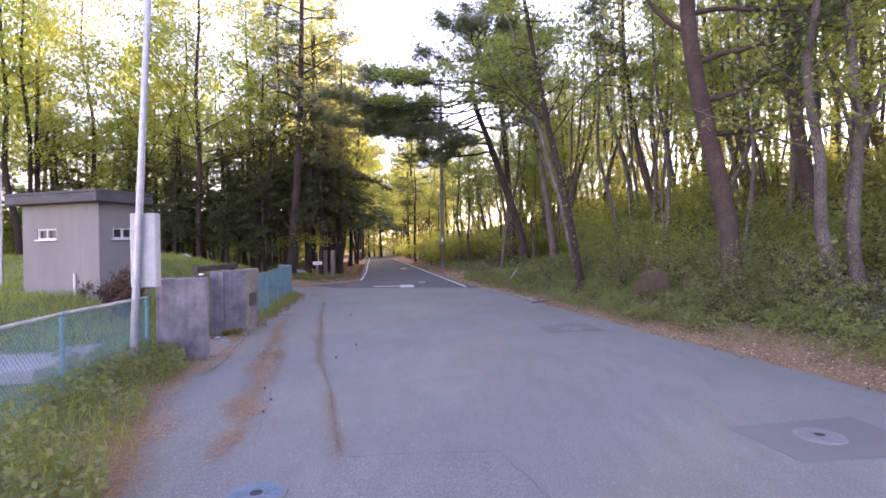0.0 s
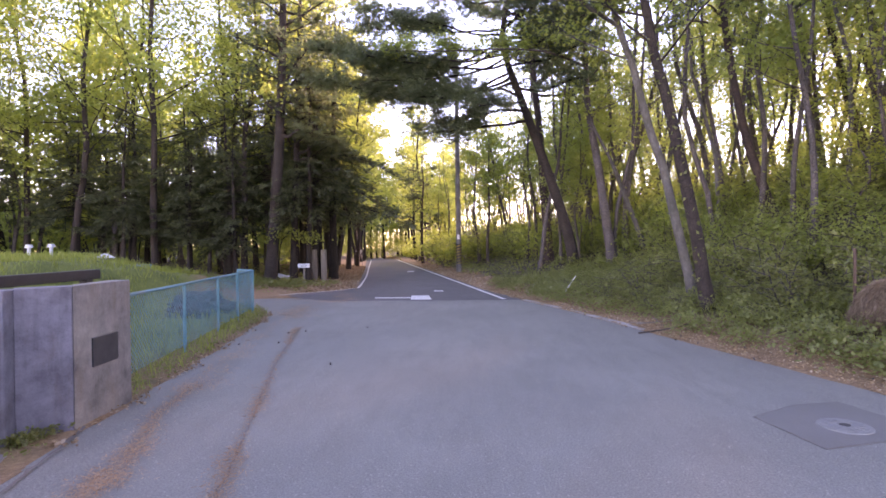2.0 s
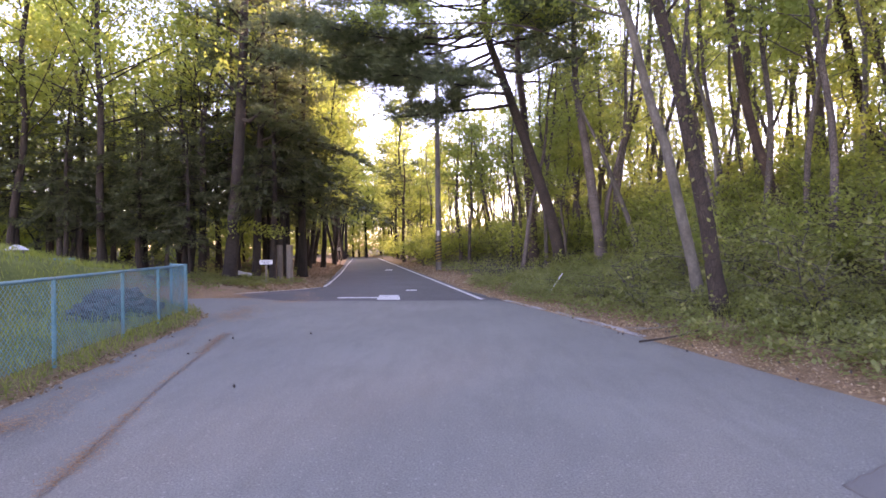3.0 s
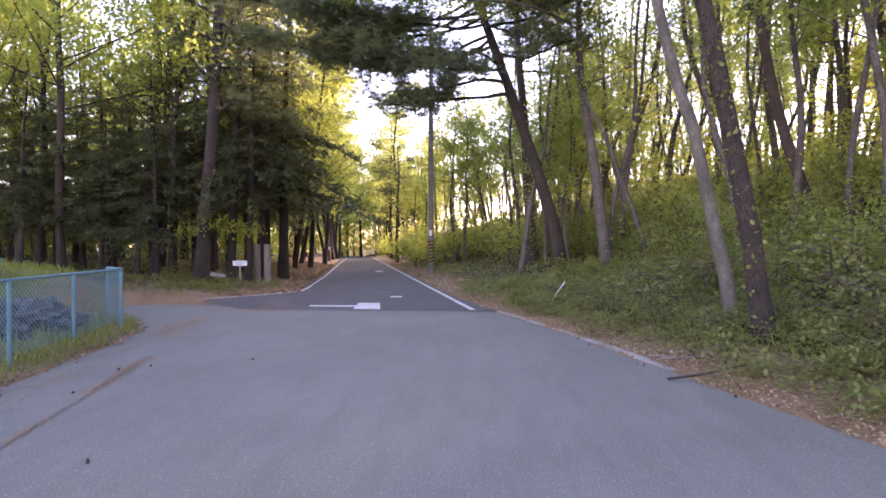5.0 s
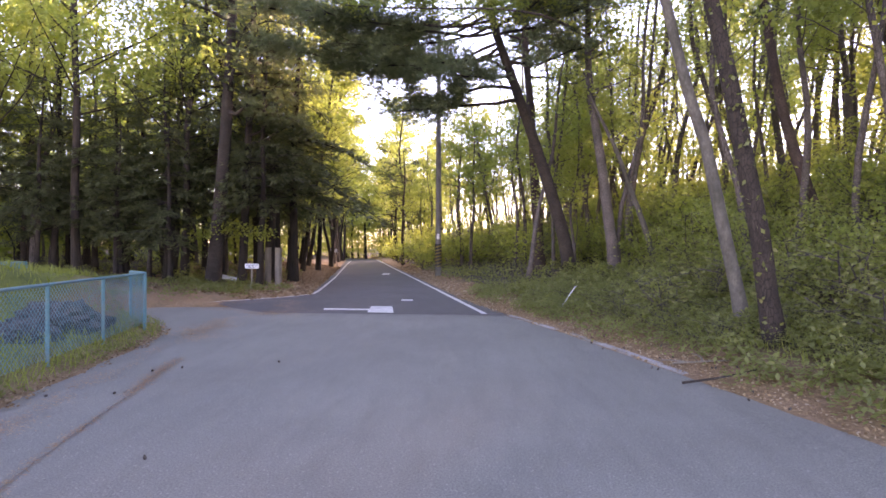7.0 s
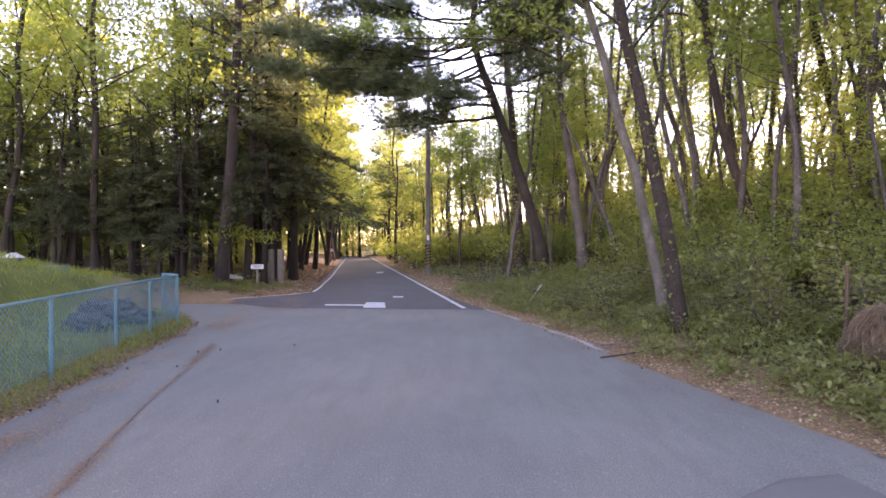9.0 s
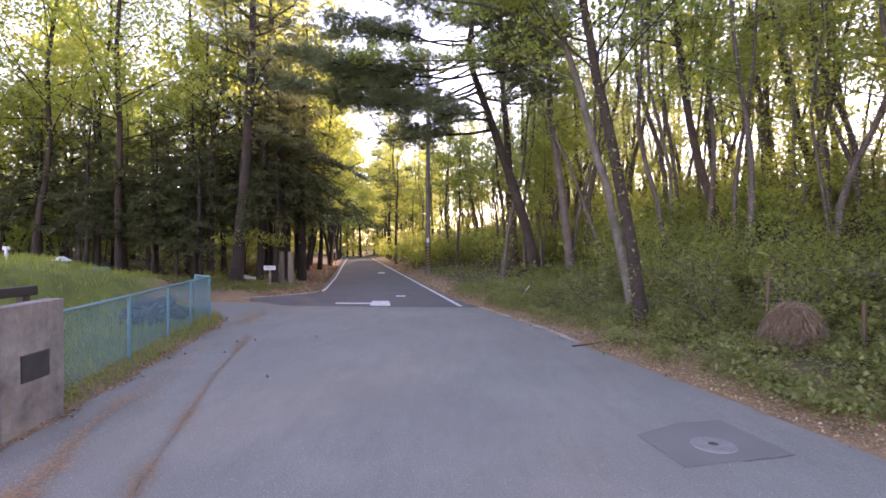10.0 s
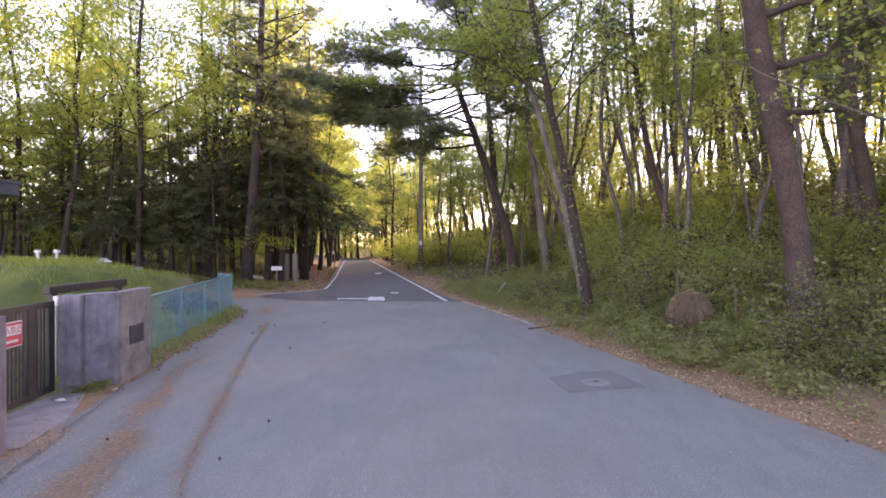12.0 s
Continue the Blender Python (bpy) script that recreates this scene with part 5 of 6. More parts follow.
# tall trees with wide layered boughs behind the yard, and over the far road
WIDE = []
for k in range(3):
    g = np.random.default_rng(190 + k)
    h = (15, 17, 16)[k]
    p, rr = bend(g, np.zeros(3), np.array([g.normal(0, 0.04) * h, g.normal(0, 0.04) * h, h]), 0.13, 0.02, 12, 0.3)
    WIDE.append(broadleaf_parts(g, p, rr, 0.32, 30, 4.6, 7000, 0.155, lift=0.12, flat=0.3, spread=0.46, twigs=False))
TALL = []
for k in range(3):
    g = np.random.default_rng(196 + k)
    h = (16, 17, 15)[k]
    p, rr = bend(g, np.zeros(3), np.array([g.normal(0, 0.04) * h, g.normal(0, 0.04) * h, h]), 0.15, 0.02, 12, 0.3)
    TALL.append(broadleaf_parts(g, p, rr, 0.25, 24, 3.9, 4600, 0.22, lift=0.1, flat=0.3, spread=0.45, twigs=False))
WIDE_SPOTS = [(-13.0, 34.0), (-17.0, 32.6), (-21.0, 32.0), (-26.0, 30.0), (-15.5, 37.0), (-20.0, 35.0), (-11.8, 39.5), (-30.0, 24.0), (-24.5, 33.0), (-29.0, 35.0), (-34.0, 27.0), (-26.5, 20.5)]
ROAD_SPOTS = [(-17.2, 77.0), (-18.4, 83.0), (-19.8, 90.0), (-9.6, 77.0), (-11.2, 84.0), (-12.6, 91.0), (-8.2, 71.0), (-11.4, 49.0), (-14.6, 55.0), (-13.2, 59.0), (-16.8, 64.0), (-16.4, 72.0), (-24.0, 98.0), (-21.0, 101.0), (-18.0, 98.0), (-14.5, 100.0), (-11.5, 98.0), (-8.0, 101.0), (-27.5, 101.0), (-20.0, 106.0), (-16.2, 107.0), (-23.0, 106.5), (-12.6, 106.0)]
g = np.random.default_rng(194)
for v in range(3):
    put(WIDE[v], "broadleaf_tree", M_DARK_BARK, M_SUNLIT_LEAF, "tall broadleaf tree with wide layered green boughs", "broadleaf trees", [(x, y, g.uniform(0, 360), g.uniform(1.0, 1.25), g.uniform(0.95, 1.1)) for x, y in WIDE_SPOTS[v::3]])
    put(TALL[v], "broadleaf_tree", M_DARK_BARK, (M_LEAF, M_SUNLIT_LEAF, M_SUNLIT_LEAF)[v], "tall yellow-green broadleaf tree beside the far road", "broadleaf trees", [(x, y, g.uniform(0, 360), g.uniform(1.0, 1.2), 1.05) for x, y in ROAD_SPOTS[v::3]])

put(TALL[1], "broadleaf_tree", M_BARK, M_SUNLIT_LEAF, "very tall yellow-green tree rising behind the firs", "broadleaf trees", [(-11.7, 44.6, 40, 1.3, 1.05), (-14.2, 40.2, 160, 1.2, 1.1)])

# thin bare stems crowded on the slope and behind the firs
POLES = []
for k in range(3):
    g = np.random.default_rng(100 + k)
    p, rr = bend(g, np.zeros(3), np.array([g.normal(0, 0.08) * 12, g.normal(0, 0.08) * 12, 12.0 + k]), 0.085 + 0.015 * k, 0.015, 12, 0.35)
    POLES.append(broadleaf_parts(g, p, rr, 0.34, 12, 2.2, 900, 0.155, spread=0.38, twigs=False))
g = np.random.default_rng(104)
pole_right = scatter(105, 125, (-10, 30, 10, 72), lambda x, y: (6.0 if y < 30 else 3.0) < x - right_edge(y) < 24, 1.2)
pole_left = scatter(106, 34, (-40, -9, 32, 62), lambda x, y: left_edge(y) - x > 5, 1.6)
for v in range(3):
    put(POLES[v], "slender_tree", M_BARK, M_LEAF, "slender dark-stemmed tree with thin light foliage", "slender trees", [(x, y, g.uniform(0, 360), g.uniform(0.8, 1.15) * crown_scale(y), g.uniform(0.9, 1.2)) for x, y in (pole_right + pole_left)[v::3]])

# a crowd of bare thin stems along the upper slope
STEMS = []
for k in range(3):
    g = np.random.default_rng(210 + k)
    p, rr = bend(g, np.zeros(3), np.array([g.normal(0, 0.07) * 11, g.normal(0, 0.07) * 11, 11.0 + 1.5 * k]), 0.06 + 0.012 * k, 0.015, 9, 0.3)
    STEMS.append(broadleaf_parts(g, p, rr, 0.4, 10, 2.0, 620, 0.15, spread=0.45, twigs=False))
g = np.random.default_rng(214)
crowd = scatter(215, 150, (-4, 40, 14, 88), lambda x, y: 8 < x - right_edge(y) < 30, 1.1)
for v in range(3):
    put(STEMS[v], "slender_tree", M_PALE_BARK if v == 1 else M_BARK, M_SUNLIT_LEAF, "thin bare-stemmed tree on the upper slope", "slender trees", [(x, y, g.uniform(0, 360), g.uniform(0.8, 1.15) * crown_scale(y), g.uniform(0.9, 1.2)) for x, y in crowd[v::3]])


# ---- understorey ----
def shrub_parts(rng, h, r, n_leaf, leaf, stems=9):
    """Arching stems from one root, with leaves towards their ends."""
    wood, spots = [], []
    per = n_leaf // (stems * 4)
    for k in range(stems):
        p, rr = limb(rng, np.array([rng.normal(0, 0.08), rng.normal(0, 0.08), 0]), rng.uniform(0, 6.28), rng.uniform(0.75, 1.4), h * rng.uniform(0.75, 1.15), 0.018, 6, -0.35 * r, 0.8)
        wood.append(tube(p[::2], rr[::2], 3))
        for j in range(4):
            tw, tr = limb(rng, at_line(p, rng.uniform(0.25, 1.0)), rng.uniform(0, 6.28), rng.uniform(-0.1, 0.6), r * rng.uniform(0.3, 0.75), 0.008, 3, 0.1)
            wood.append(tube(tw[::2], tr[::2], 3))
            w = rng.uniform(0.1, 1.0, per)
            spots.append(np.stack([at_line(tw, v) for v in w]) + rng.normal(0, 1, (per, 3)) * (0.2 * r, 0.2 * r, 0.1 * r))
    return joined(wood), leaves(rng, np.concatenate(spots), leaf, 0.55)


SHRUBS = [shrub_parts(np.random.default_rng(110 + k), (1.5, 1.15, 1.9, 0.9)[k], (1.0, 0.9, 1.15, 0.8)[k], (1250, 1050, 1350, 1000)[k], (0.08, 0.075, 0.084, 0.058)[k]) for k in range(4)]
SAPLINGS = []
for k in range(2):
    g = np.random.default_rng(120 + k)
    p, rr = bend(g, np.zeros(3), np.array([0.3, -0.2, 5.2 + k]), 0.05, 0.01, 9, 0.25)
    SAPLINGS.append(broadleaf_parts(g, p, rr, 0.25, 13, 1.9, 1500, 0.135, spread=0.3, twigs=False))


def slope_bush(x, y):
    d = x - right_edge(y)
    low = 3.2 if y < 24 else 4.6
    return low < d < 19 and (x - 6.4) ** 2 + (y - 16.0) ** 2 > 2.2 and not (d < 4.3 and 9 < y < 17.5 and x > 4)


g = np.random.default_rng(130)
bushes = scatter(131, 112, (-10, 26, 7, 62), slope_bush, 1.15)
FAR_SHRUBS = [shrub_parts(np.random.default_rng(115 + k), (1.5, 1.9)[k], (1.1, 1.3)[k], 680, 0.125, 7) for k in range(2)]
close = [q for q in bushes if q[1] < 31 and q[0] - right_edge(q[1]) < 9]
far = [q for q in bushes if q not in close]
for v in range(4):
    put(SHRUBS[v], "shrub", M_BARK, M_SHRUB, "leafy green shrub on the wooded slope", "shrubs on the slope", [(x, y, g.uniform(0, 360), g.uniform(0.8, 1.25), g.uniform(0.8, 1.15)) for x, y in close[v::4]], "shrub", "foliage", "stem")
for v in range(2):
    put(FAR_SHRUBS[v], "shrub", M_BARK, M_SUNLIT_LEAF if v else M_SHRUB, "light green shrub higher on the slope", "shrubs on the slope", [(x, y, g.uniform(0, 360), g.uniform(0.9, 1.4), g.uniform(0.9, 1.2)) for x, y in far[v::2]], "shrub", "foliage", "stem")
upper = scatter(137, 22, (4, 34, 10, 60), lambda x, y: 9 < x - right_edge(y) < 26, 1.7)
put(FAR_SHRUBS[1], "shrub", M_BARK, M_SUNLIT_LEAF, "light yellow-green shrub on the upper slope", "shrubs on the slope", [(x, y, g.uniform(0, 360), g.uniform(1.0, 1.6), g.uniform(0.9, 1.2)) for x, y in upper], "shrub", "foliage", "stem")
THICKET = [shrub_parts(np.random.default_rng(310 + k), (2.6, 3.2, 2.2)[k], (1.7, 1.9, 1.6)[k], 2600, 0.105, 12) for k in range(3)]
thick = scatter(311, 76, (-2, 26, 12, 56), lambda x, y: (5.6 if y < 27 else 7.0) < x - right_edge(y) < 18 and (x - 8.0) ** 2 + (y - 14.7) ** 2 > 5, 1.7)
g = np.random.default_rng(312)
for v in range(3):
    put(THICKET[v], "shrub", M_BARK, (M_SHRUB, M_LEAF, M_LEAF)[v], "tall spreading shrub with layered fresh leaves", "shrubs on the slope", [(x, y, g.uniform(0, 360), g.uniform(0.7, 1.1), g.uniform(0.85, 1.15)) for x, y in thick[v::3]], "shrub", "foliage", "stem")
verge = scatter(136, 58, (0, 12, 8, 32), lambda x, y: (1.4 if y > 18 else 2.2) < x - right_edge(y) < 4.6 and (x - 6.3) ** 2 + (y - 16.1) ** 2 > 2.6, 0.95)
put(SHRUBS[3], "bush", M_BARK, M_HERB, "low leafy bush at the foot of the slope", "bushes in the verge", [(x, y, g.uniform(0, 360), g.uniform(0.45, 0.8), 0.9) for x, y in verge], "shrub", "foliage", "stem")
put(SHRUBS[3], "bush", M_BARK, M_HERB, "dense dark green bush at the foot of the slope", "bushes in the verge", [(4.2, 22.2, 20, 1.3, 1.0), (3.6, 23.6, 140, 1.0, 0.9), (6.0, 18.3, 75, 1.3, 1.0), (7.0, 17.5, 200, 1.3, 1.0), (6.9, 13.2, 10, 1.0, 0.95), (7.5, 13.5, 100, 1.2, 1.35), (8.3, 13.7, 250, 1.3, 1.3), (7.1, 11.9, 310, 0.95, 0.9), (8.1, 12.1, 60, 1.15, 0.95), (7.9, 10.8, 170, 1.0, 0.95), (8.9, 12.6, 20, 1.35, 1.25), (4.9, 24.2, 40, 1.35, 0.9), (5.7, 23.4, 130, 1.4, 0.95), (6.1, 21.9, 260, 1.4, 1.0), (7.0, 20.6, 80, 1.7, 1.0), (7.9, 19.4, 200, 1.6, 1.0), (6.9, 22.6, 300, 1.8, 1.0), (8.6, 17.9, 150, 1.6, 1.0), (9.0, 16.4, 30, 1.5, 1.0)], "shrub", "foliage", "stem")
young = scatter(132, 46, (-12, 26, 12, 70), lambda x, y: (9.0 if y < 34 else 4.0) < x - right_edge(y) < 22, 2.0)
for v in range(2):
    put(SAPLINGS[v], "young_tree", M_BARK, M_SUNLIT_LEAF, "young tree with thin stem and light green leaves", "young trees", [(x, y, g.uniform(0, 360), g.uniform(0.6, 1.15), g.uniform(0.85, 1.2)) for x, y in young[v::2]])
hedge = scatter(133, 22, (-16, 2, 47, 84), lambda x, y: 1.3 < x - right_edge(y) < 4.5, 1.4)
put(FAR_SHRUBS[0], "shrub", M_BARK, M_SUNLIT_LEAF, "bright yellow-green shrub beside the far road", "shrubs by the far road", [(x, y, g.uniform(0, 360), g.uniform(1.3, 2.0), 1.1) for x, y in hedge], "shrub", "foliage", "stem")
shade = scatter(134, 16, (-30, -8.5, 30.5, 52), lambda x, y: left_edge(y) - x > 2.2, 1.6)
put(FAR_SHRUBS[0], "shrub", M_BARK, M_SHRUB, "low green shrub in the shade of firs", "shrubs under the firs", [(x, y, g.uniform(0, 360), g.uniform(0.35, 0.7), 0.9) for x, y in shade], "shrub", "foliage", "stem")
back = scatter(135, 24, (-46, -9, 34, 62), lambda x, y: left_edge(y) - x > 3, 2.4)
put(SAPLINGS[0], "young_tree", M_DARK_BARK, M_SUNLIT_LEAF, "young tree with sunlit leaves deep in the wood", "young trees", [(x, y, g.uniform(0, 360), g.uniform(0.8, 1.4), 1.0) for x, y in back])

# a low maple bough at the wood's edge, in the sunlit leaf colour
g = np.random.default_rng(140)
B = (-10.85, 33.3, hz(-10.85, 33.3))
line = smooth_line([(0, 0, 0), (0.05, -0.1, 1.2), (0.3, -0.4, 2.2), (0.9, -0.9, 2.55)], 9)
wood, _ = broadleaf_parts(g, line, taper(9, 0.05, 0.012), 0.6, 5, 1.2, 60, 0.1)
spots = np.concatenate([np.array([x, -0.95 + 0.1 * k, 2.45 + 0.1 * math.sin(3 * x) - 0.12 * (x - 0.7) ** 2]) + g.normal(0, 1, (80, 3)) * (0.3, 0.32, 0.16) for k, x in enumerate(np.linspace(-0.6, 2.0, 7))])
tree("young_maple", wood, leaves(g, spots, 0.15, 0.3), M_DARK_BARK, M_SUNLIT_LEAF, Matrix.Translation(B), "young maple with one bright low bough at the wood's edge", "young trees")

# ivy on the dark trunk by the verge
g = np.random.default_rng(141)
n = 280
z = g.uniform(0.5, 6.5, n)
a = g.uniform(0, 6.28, n)
c = np.stack([np.interp(z, [q[2] for q in DARK_LINE], [q[0] for q in DARK_LINE]) + 0.2 * np.cos(a), 19.3 + 0.2 * np.sin(a), z], 1)
tagged(mesh_part("ivy", *leaves(g, c, 0.09, 0.2), M_HERB), "ivy leaves clinging to a dark trunk", "ivy", kind="stuff")


# ---- ground cover ----
def cover(name, seed, n, xs, ys, inside, lift, size, mat, label, category, flat=0.6, clump=None):
    g = np.random.default_rng(seed)
    x, y = g.uniform(*xs, n), g.uniform(*ys, n)
    keep = inside(x, y)
    if clump:
        keep &= (np.sin(x * clump + 1.7 * np.sin(y * clump * 0.7)) * np.cos(y * clump * 1.1 + x) + g.uniform(-0.9, 0.9, n)) > -0.2
    x, y = x[keep], y[keep]
    c = np.stack([x, y, np.maximum(height(x, y), 0.004) + g.uniform(*lift, len(x))], 1)
    return tagged(mesh_part(name, *leaves(g, c, size, flat), mat), label, category, kind="stuff")


def turf_blades(name, seed, n, xs, ys, inside, tall, width, mat, label):
    g = np.random.default_rng(seed)
    x, y = g.uniform(*xs, n), g.uniform(*ys, n)
    keep = inside(x, y)
    x, y = x[keep], y[keep]
    k = len(x)
    L = tall * g.uniform(0.5, 1.3, k)
    d = np.stack([g.normal(0, 0.4, k), g.normal(0, 0.4, k), np.ones(k)], 1)
    c = np.stack([x, y, height(x, y) + L * 0.42], 1)
    return tagged(mesh_part(name, *blades(c, d, g.normal(size=(k, 3)) * (1, 1, 0), L, width), mat), label, "grass", kind="stuff")


def dr_of(x, y):
    return x - right_edge(y)


def dl_of(x, y):
    return left_edge(y) - x


def litter_band(y):
    return np.interp(y, (4, 10, 15, 19, 26, 32), (0.55, 0.5, 0.45, 0.35, 0.3, 0.6)) + 0.16 * np.sin(y * 1.7) * np.interp(y, (15, 22), (1, 0.4)) + 0.12 * np.sin(y * 4.1)


def hummocks(seed, n, xs, ys, inside, r, tall, leaf, each, mat, label):
    """Leafy plants in low domes: the leaves face outwards and shade the ground beneath."""
    g = np.random.default_rng(seed)
    x, y = g.uniform(*xs, n), g.uniform(*ys, n)
    keep = inside(x, y)
    x, y = x[keep], y[keep]
    k = len(x)
    R0, H0 = r * g.uniform(0.5, 1.3, k), tall * g.uniform(0.4, 1.35, k)
    x, y, R0, H0 = (np.repeat(q, each) for q in (x, y, R0, H0))
    m = k * each
    a, u = g.uniform(0, 6.28, m), np.sqrt(g.uniform(0, 1, m))
    px, py = x + R0 * u * np.cos(a), y + R0 * u * np.sin(a)
    c = np.stack([px, py, height(px, py) + 0.02 + H0 * np.sqrt(1.02 - u * u) * g.uniform(0.6, 1.05, m)], 1)
    way = np.stack([np.cos(a) * (0.4 + u), np.sin(a) * (0.4 + u), g.normal(0.0, 0.35, m) - 0.2 * u], 1) + g.normal(0, 0.35, (m, 3))
    across = np.stack([-np.sin(a), np.cos(a), g.normal(0, 0.3, m)], 1)
    L = leaf * g.uniform(0.6, 1.35, m)
    return tagged(mesh_part("herbs", *blades(c, way, across, L, L * 0.6), mat), label, "undergrowth", kind="stuff")


hummocks(149, 1700, (0, 14), (3, 31), lambda x, y: (dr_of(x, y) > litter_band(y) + 0.05) & (dr_of(x, y) < 4.5), 0.4, 0.34, 0.078, 120, M_HERB, "leafy herbs in low clumps along the verge")
hummocks(148, 500, (2, 20), (5, 34), lambda x, y: (dr_of(x, y) > 3.5) & (dr_of(x, y) < 9), 0.6, 0.6, 0.12, 110, M_SHRUB, "leafy undergrowth in clumps on the slope")
hummocks(147, 420, (-22, -7.4), (21.0, 33), lambda x, y: (dl_of(x, y) > 0.7) & ((y > 25.2) | (x > -9.2)), 0.45, 0.28, 0.1, 60, M_HERB, "dark green herbs between the mound and the wood")
cover("herbs", 150, 60000, (0, 16), (2, 32), lambda x, y: (dr_of(x, y) > litter_band(y) + 0.15) & (dr_of(x, y) < 7), (0.02, 0.16), 0.08, M_HERB, "low green herbs along the verge", "undergrowth", 0.55, 1.3)
cover("herbs", 151, 50000, (-12, 20), (26, 60), lambda x, y: (dr_of(x, y) > 1.2) & (dr_of(x, y) < 7), (0.02, 0.3), 0.13, M_HERB, "low green herbs under the trees", "undergrowth", 0.55, 1.1)
cover("herbs", 152, 26000, (3, 26), (6, 50), lambda x, y: (dr_of(x, y) > 6) & (dr_of(x, y) < 20), (0.05, 0.5), 0.16, M_SHRUB, "leafy undergrowth on the slope", "undergrowth", 0.5, 0.9)
cover("leaf_litter", 153, 330000, (-2, 14), (-2, 30), lambda x, y: (dr_of(x, y) > -0.07 + 0.05 * np.sin(y * 3.1) + 0.04 * np.sin(y * 7.7)) & (dr_of(x, y) < litter_band(y) + 0.5), (0.0, 0.025), 0.042, M_LITTER, "dry brown leaves along the asphalt edge", "leaf litter", 0.92)
cover("leaf_litter", 154, 90000, (-24, -4), (28.5, 60), lambda x, y: (dl_of(x, y) > -0.1) & (dl_of(x, y) < 9), (0.0, 0.025), 0.1, M_LITTER, "rusty pine needles and leaves under the firs", "leaf litter", 0.9)
cover("leaf_litter", 155, 40000, (-12, 4), (26, 62), lambda x, y: (dr_of(x, y) > 0.1) & (dr_of(x, y) < 1.8), (0.0, 0.02), 0.1, M_LITTER, "dry brown leaves along the road bank", "leaf litter", 0.92)
cover("herbs", 156, 12000, (-24, -7), (28.5, 44), lambda x, y: (dl_of(x, y) > 1.6) & (dl_of(x, y) < 14), (0.02, 0.25), 0.12, M_HERB, "sparse green herbs under the firs", "undergrowth", 0.5, 0.8)
cover("herbs", 157, 60000, (0, 14), (2, 30), lambda x, y: (dr_of(x, y) > litter_band(y)) & (dr_of(x, y) < 3.2), (0.02, 0.2), 0.06, M_HERB, "small green herbs at the foot of the slope", "undergrowth", 0.5, 2.9)
cover("leaf_litter", 158, 26000, (-8, -3.5), (11.6, 23.4), lambda x, y: (dl_of(x, y) > -0.16 + 0.08 * np.sin(y * 3.7) + 0.05 * np.sin(y * 9.1)) & (dl_of(x, y) < 0.2), (0.004, 0.02), 0.05, M_LITTER, "pale dry leaves along the fence's verge", "leaf litter", 0.92, 2.0)
cover("weeds", 159, 1500, (-4.86, -4.5), (11.55, 12.15), lambda x, y: y < 11.55 + 1.1 * (x + 4.95) - 0.02, (0.01, 0.09), 0.035, M_HERB, "moss and small weeds at the foot of the gate wall", "undergrowth", 0.5)
turf_blades("grass", 160, 26000, (-10, -1), (-3, 23.5), lambda x, y: (dl_of(x, y) > 0.05 + 0.12 * np.sin(y * 5)) & (dl_of(x, y) < 0.95) & ~((y > 8.6) & (y < 13.2)), 0.26, 0.014, M_GRASS, "long green grass along the fence")
turf_blades("grass", 161, 52000, (-27, -5), (4, 31), lambda x, y: (dl_of(x, y) > 1.0) & ~((x > -12.6) & (x < -8.6) & (y > 13.3) & (y < 17.6)) & ~((y > 9.2) & (y < 11.6) & (x > -6)) & (y < np.where(x < -9.4, 24.8, 21.2)) & ~((x > -7) & (y > 5.9) & (y < 8.1)), 0.24, 0.02, M_GRASS, "grass on the mound and round the hut")
turf_blades("grass", 162, 9000, (3, 10), (6, 25), lambda x, y: (dr_of(x, y) > 1.3) & (dr_of(x, y) < 3.4) & (np.sin(x * 1.1 + y * 0.8) > 0.1), 0.3, 0.014, M_GRASS, "grass tufts in the verge")
cover("weeds", 163, 95000, (-9, -0.5), (-3, 9), lambda x, y: (dl_of(x, y) > 0.15 + 0.15 * np.sin(y * 3)) & (dl_of(x, y) < 1.35), (0.02, 0.34), 0.07, M_HERB, "broad-leaved weeds in the fence's verge", "undergrowth", 0.5, 2.2)
cover("weeds", 164, 26000, (-8, -3.5), (11, 23.5), lambda x, y: (dl_of(x, y) > -0.02) & (dl_of(x, y) < 0.6) & ((y > 13.2) | (y < 12.0)), (0.01, 0.16), 0.05, M_HERB, "small weeds at the foot of fence and wall", "undergrowth", 0.5, 2.6)


